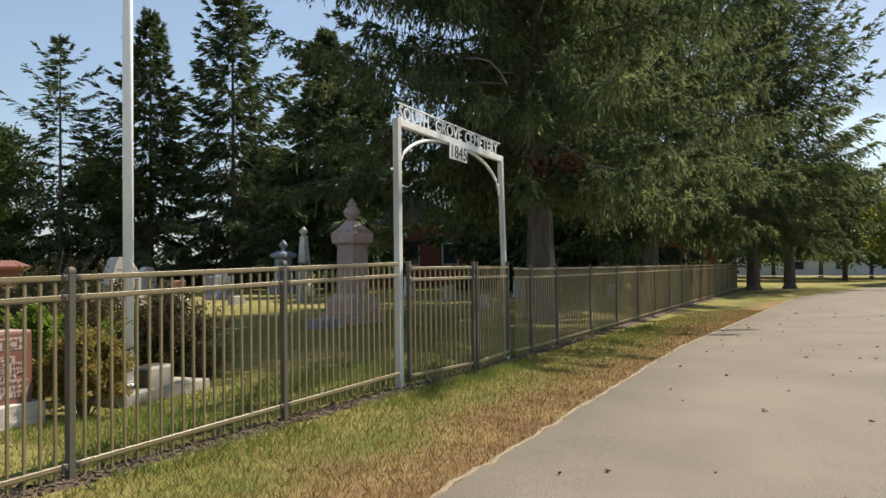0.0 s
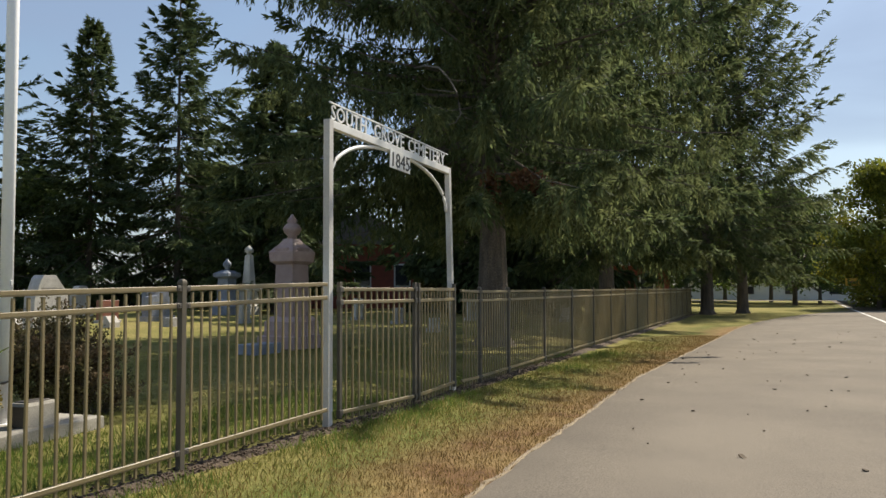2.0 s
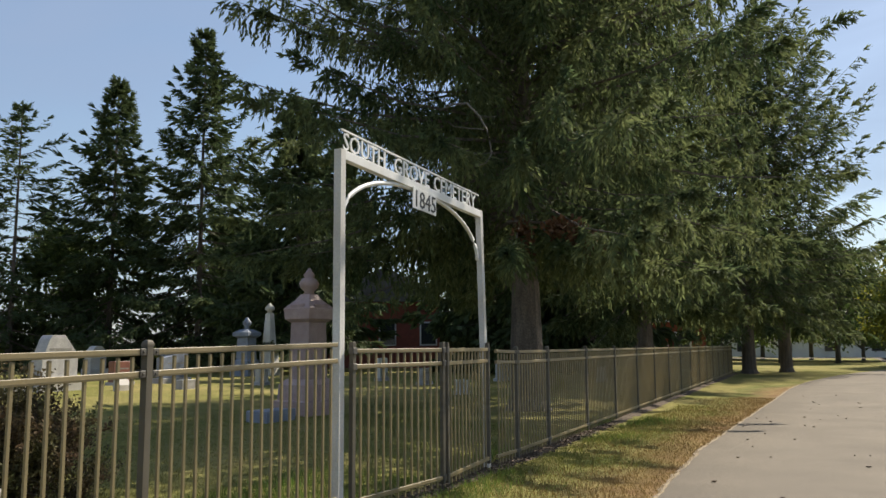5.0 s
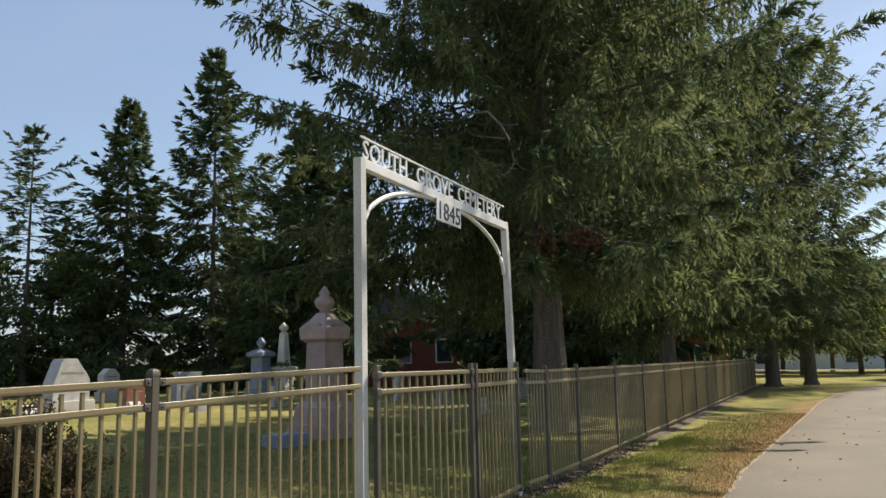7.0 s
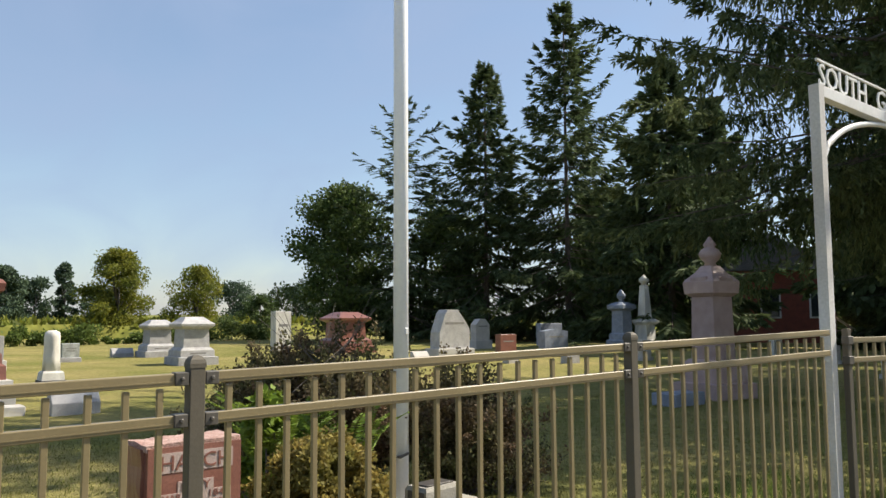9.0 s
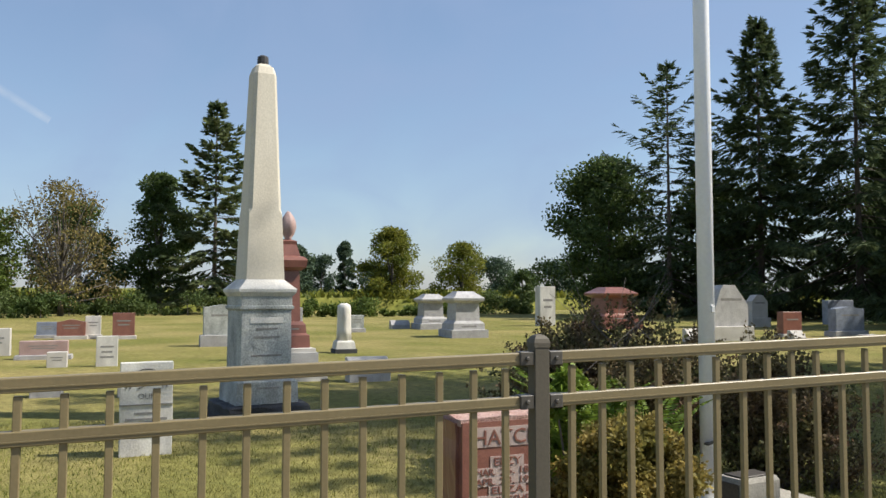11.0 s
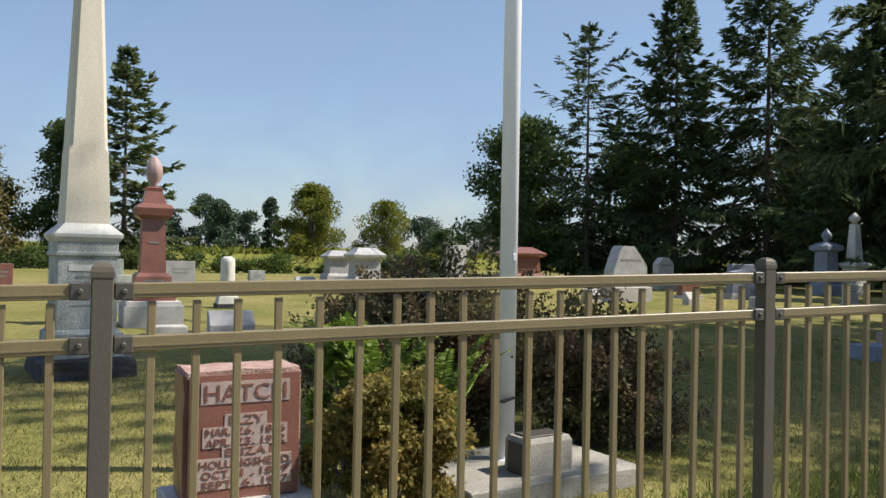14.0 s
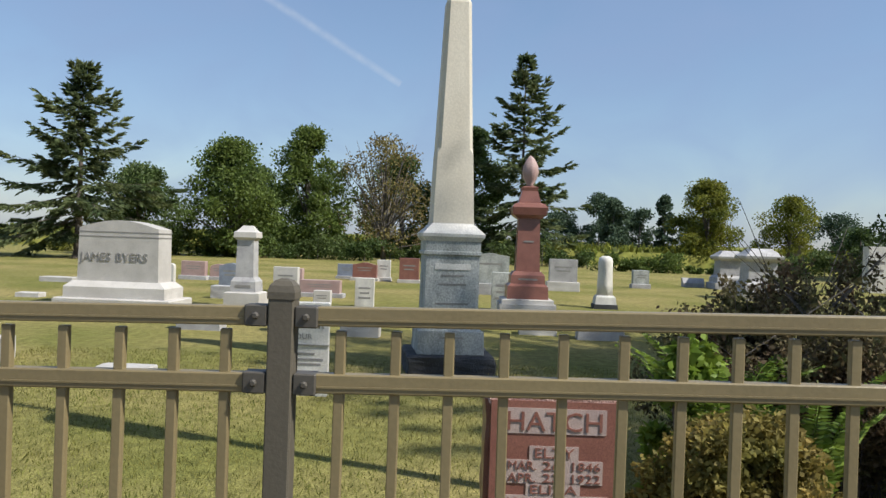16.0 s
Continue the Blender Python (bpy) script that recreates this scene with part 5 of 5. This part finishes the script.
for y in (-3.2, 0.2, 3.4):
    w = part("window", boxed((3.51, y, 2.1), (0.08, 1.1, 1.5), 0.01), "siding", house)
    for s in (-1, 1):
        part("pane", boxed((3.56, y + s * 0.25, 2.1), (0.04, 0.44, 1.3)), "glass", w)
    wy = part("window", boxed((y * 0.8, -5.01, 2.1), (1.1, 0.08, 1.5), 0.01), "siding", house)
    part("pane", boxed((y * 0.8, -5.06, 2.1), (0.9, 0.04, 1.3)), "glass", wy)
part("porch_step", boxed((4.0, -1.5, 0.3), (1.0, 1.4, 0.7)), "concrete", house)
for s in (-1, 1):
    part("hand_rail", tube([(3.6, -1.5 + s * 0.6, 1.6), (4.8, -1.5 + s * 0.6, 0.7), (4.8, -1.5 + s * 0.6, -0.1)], 0.05, 0.05, 5), "siding", house, "white stair rail")
shed = thing("low_shed", -52.0, 44.0, "low shed with a pale roof beyond the trees", "shed", rz=30)
part("wall", boxed((0, 0, 0.9), (4, 8, 2.2)), "siding", shed)
part("roof", loft([(2.0, 2.5, 4.4), (3.2, 0.1, 4.3)]), "roof", shed)
shed = thing("red_house", -8.2, 62.0, "small red house with white trim behind the gate", "house", rz=10)
part("wall", boxed((0, 0, 1.5), (6, 8, 3.4)), "brick", shed)
part("roof", loft([(3.1, 3.5, 4.5), (5.2, 0.1, 4.3)]), "siding", shed)
for x in (-1.6, 1.4):
    w = part("window", boxed((x, -4.02, 1.7), (1.2, 0.08, 1.4), 0.01), "siding", shed)
    part("pane", boxed((x, -4.07, 1.7), (0.9, 0.04, 1.1)), "glass", w)
bld = thing("white_building", 2.0, 110.0, "long low white building with a grey roof beyond the side road", "building", z=0)
part("wall", boxed((0, 0, 1.2), (26, 8, 2.9)), "siding", bld)
part("roof", loft([(2.6, 13.5, 4.6), (3.8, 13.2, 0.2)]), "roof", bld)
for x in (-9, -4, 1, 6, 10):
    w = part("window", boxed((x, -4.02, 1.3), (1.4, 0.08, 1.0), 0.01), "roof", bld)
    part("pane", boxed((x, -4.07, 1.3), (1.2, 0.04, 0.85)), "glass", w)
sign = thing("road_sign", 7.75, 60.0, "yellow double-arrow road sign on a post", "road sign", z=0)
part("sign_post", boxed((0, 0, 0.9), (0.06, 0.06, 1.9)), "greybark", sign)
plate = part("plate", boxed((0, -0.04, 1.95), (0.95, 0.01, 0.5), 0.002), "sign_yellow", sign)
part("arrow", boxed((0, -0.05, 1.95), (0.62, 0.008, 0.10)), "ink", plate)

# ---- fallen leaves and twigs on the road ----
bm = bmesh.new()
q = np.random.default_rng(19)
for i in range(95):
    y = -2 + 30 * q.random() ** 1.3
    x = road_left(y) + 0.1 + 5.5 * q.random()
    s = q.uniform(0.015, 0.05)
    box(bm, (x, y, 0.034), (s, s * q.uniform(0.3, 1.6), 0.012), 0, Matrix.Rotation(q.random() * 6.28, 4, "Z") @ Matrix.Rotation(q.normal() * 0.2, 4, "X"))
tagged(part("fallen_leaves", bm, "debris", None, "dry fallen leaves and twigs scattered on the lane"), "", "leaf litter", kind="stuff")


# ---- grass ----
def turf(name, n, x0, x1, y0, y1, h, w, mat, label, seed, keep):
    q = np.random.default_rng(seed)
    x, y = q.uniform(x0, x1, n), y0 + (y1 - y0) * q.random(n) ** 1.25
    k = np.array([keep(a, b, c) for a, b, c in zip(x, y, q.random(n))])
    x, y = x[k], y[k]
    z = np.array([ground_z(a) + lumps(a, b) for a, b in zip(x, y)]) - 0.005
    m = len(x)
    d = np.stack([q.normal(size=m) * 0.45, q.normal(size=m) * 0.45, np.ones(m)], 1)
    V = kites(np.stack([x, y, z], 1), d, h * q.uniform(0.5, 1.4, m), w * q.uniform(0.6, 1.3, m), q)
    return tagged(new(name, quads(name, V, mat)), label, "grass", kind="stuff")


def dryness(x, y):
    return x + 1.6 * (0.5 + 0.5 * noise.noise((x * 0.7, y * 0.7, 0)))


turf("verge_grass", 64000, 0.30, 2.5, -4, 20, 0.075, 0.0035, "blade", "green grass along the fence's foot", 1, lambda x, y, r: r < 1.75 - dryness(x, y) * 0.72)
turf("dry_verge_grass", 70000, 0.3, 2.66, -4, 24, 0.055, 0.0035, "blade_dry", "parched tan grass along the road's edge", 2, lambda x, y, r: x < road_left(y) + 0.03 and r < (dryness(x, y) - 1.1) * 0.75)
turf("lawn_grass", 120000, -8, -0.15, -5, 13, 0.042, 0.0035, "blade", "short lawn grass among the graves", 3, lambda x, y, r: r < 1 - 0.06 * -x)
turf("tall_fence_grass", 30000, -0.6, 1.05, -5, 16, 0.12, 0.0035, "blade_lush", "taller untrimmed grass along the fence", 4, lambda x, y, r: not -0.15 < x < 0.27 and noise.noise((x, y * 0.7, 4)) > -0.15 + 0.6 * max(0, x - 0.45) and r < 1.3 - abs(x))
turf("inner_fence_grass", 14000, -1.7, -0.2, 0.5, 7, 0.12, 0.0035, "blade_lush", "lush uneven grass inside the fence", 5, lambda x, y, r: r < 0.55 + 0.6 * noise.noise((x * 1.3, y * 0.9, 8)))

# ---- limp flag high on the pole, known by its shadow ----
ob = thing("flag", -2.51, 2.682, "limp cloth flag hanging high on the white flagpole", "flag", z=5.1)
bm = bmesh.new()
rows = []
for i in range(9):
    z = 1.7 * i / 8
    rows.append([bm.verts.new((0.07 * math.sin(j * 1.1 + i * 0.2) * min(1, j * 0.5), -0.04 - 0.10 * j * (0.55 + 0.45 * i / 8), z - 0.03 * j * j * (i / 8) * 0.6)) for j in range(9)])
for a, b in zip(rows, rows[1:]):
    for j in range(8):
        bm.faces.new((a[j], a[j + 1], b[j + 1], b[j]))
bmesh.ops.solidify(bm, geom=bm.faces[:], thickness=0.003)
part("cloth", bm, "pole", ob, smooth=True)

# ---- old vapour trail in the sky ----
trail = bpy.data.materials.new("vapour_trail")
trail.use_nodes = True
tn, tl = trail.node_tree.nodes, trail.node_tree.links
tn.remove(tn["Principled BSDF"])
co, sp, nz = tn.new("ShaderNodeTexCoord"), tn.new("ShaderNodeSeparateXYZ"), tn.new("ShaderNodeTexNoise")
em, tp, mx = tn.new("ShaderNodeEmission"), tn.new("ShaderNodeBsdfTransparent"), tn.new("ShaderNodeMixShader")
em.inputs[0].default_value, em.inputs[1].default_value = (0.86, 0.92, 1.0, 1), 0.58
nz.inputs["Scale"].default_value = 0.02
tl.new(co.outputs["Object"], sp.inputs[0]), tl.new(co.outputs["Object"], nz.inputs[0])
ab, ra, mu = tn.new("ShaderNodeMath"), tn.new("ShaderNodeMapRange"), tn.new("ShaderNodeMath")
ab.operation, mu.operation, ra.interpolation_type = "ABSOLUTE", "MULTIPLY", "SMOOTHSTEP"
tl.new(sp.outputs[1], ab.inputs[0]), tl.new(ab.outputs[0], ra.inputs[0])
for k, v in enumerate((0.0, 22.0, 0.5, 0.0)):
    ra.inputs[k + 1].default_value = v
tl.new(ra.outputs[0], mu.inputs[0]), tl.new(nz.outputs[0], mu.inputs[1])
tl.new(mu.outputs[0], mx.inputs[0]), tl.new(tp.outputs[0], mx.inputs[1]), tl.new(em.outputs[0], mx.inputs[2])
tl.new(mx.outputs[0], tn["Material Output"].inputs[0])
M["trail"] = trail
a, b = Vector((-2830, -1120, 1058)), Vector((-2985, -330, 596))
bm = bmesh.new()
n = 24
L = (b - a).length
rows = [[bm.verts.new((-L / 2 + L * i / n, s * 22 * (0.6 + 0.4 * math.sin(math.pi * i / n)), 0)) for s in (-1, 0, 1)] for i in range(n + 1)]
for p, q in zip(rows, rows[1:]):
    for k in range(2):
        bm.faces.new((p[k], q[k], q[k + 1], p[k + 1]))
ob = part("backdrop_vapour_trail", bm, "trail")
d = (b - a).normalized()
nrm = ((a + b) / 2).normalized()
side = nrm.cross(d).normalized()
ob.matrix_world = Matrix.Translation((a + b) / 2) @ Matrix((d, side, d.cross(side))).transposed().to_4x4()
tagged(ob, "faint white vapour trail high in the sky", "sky", kind="structure")
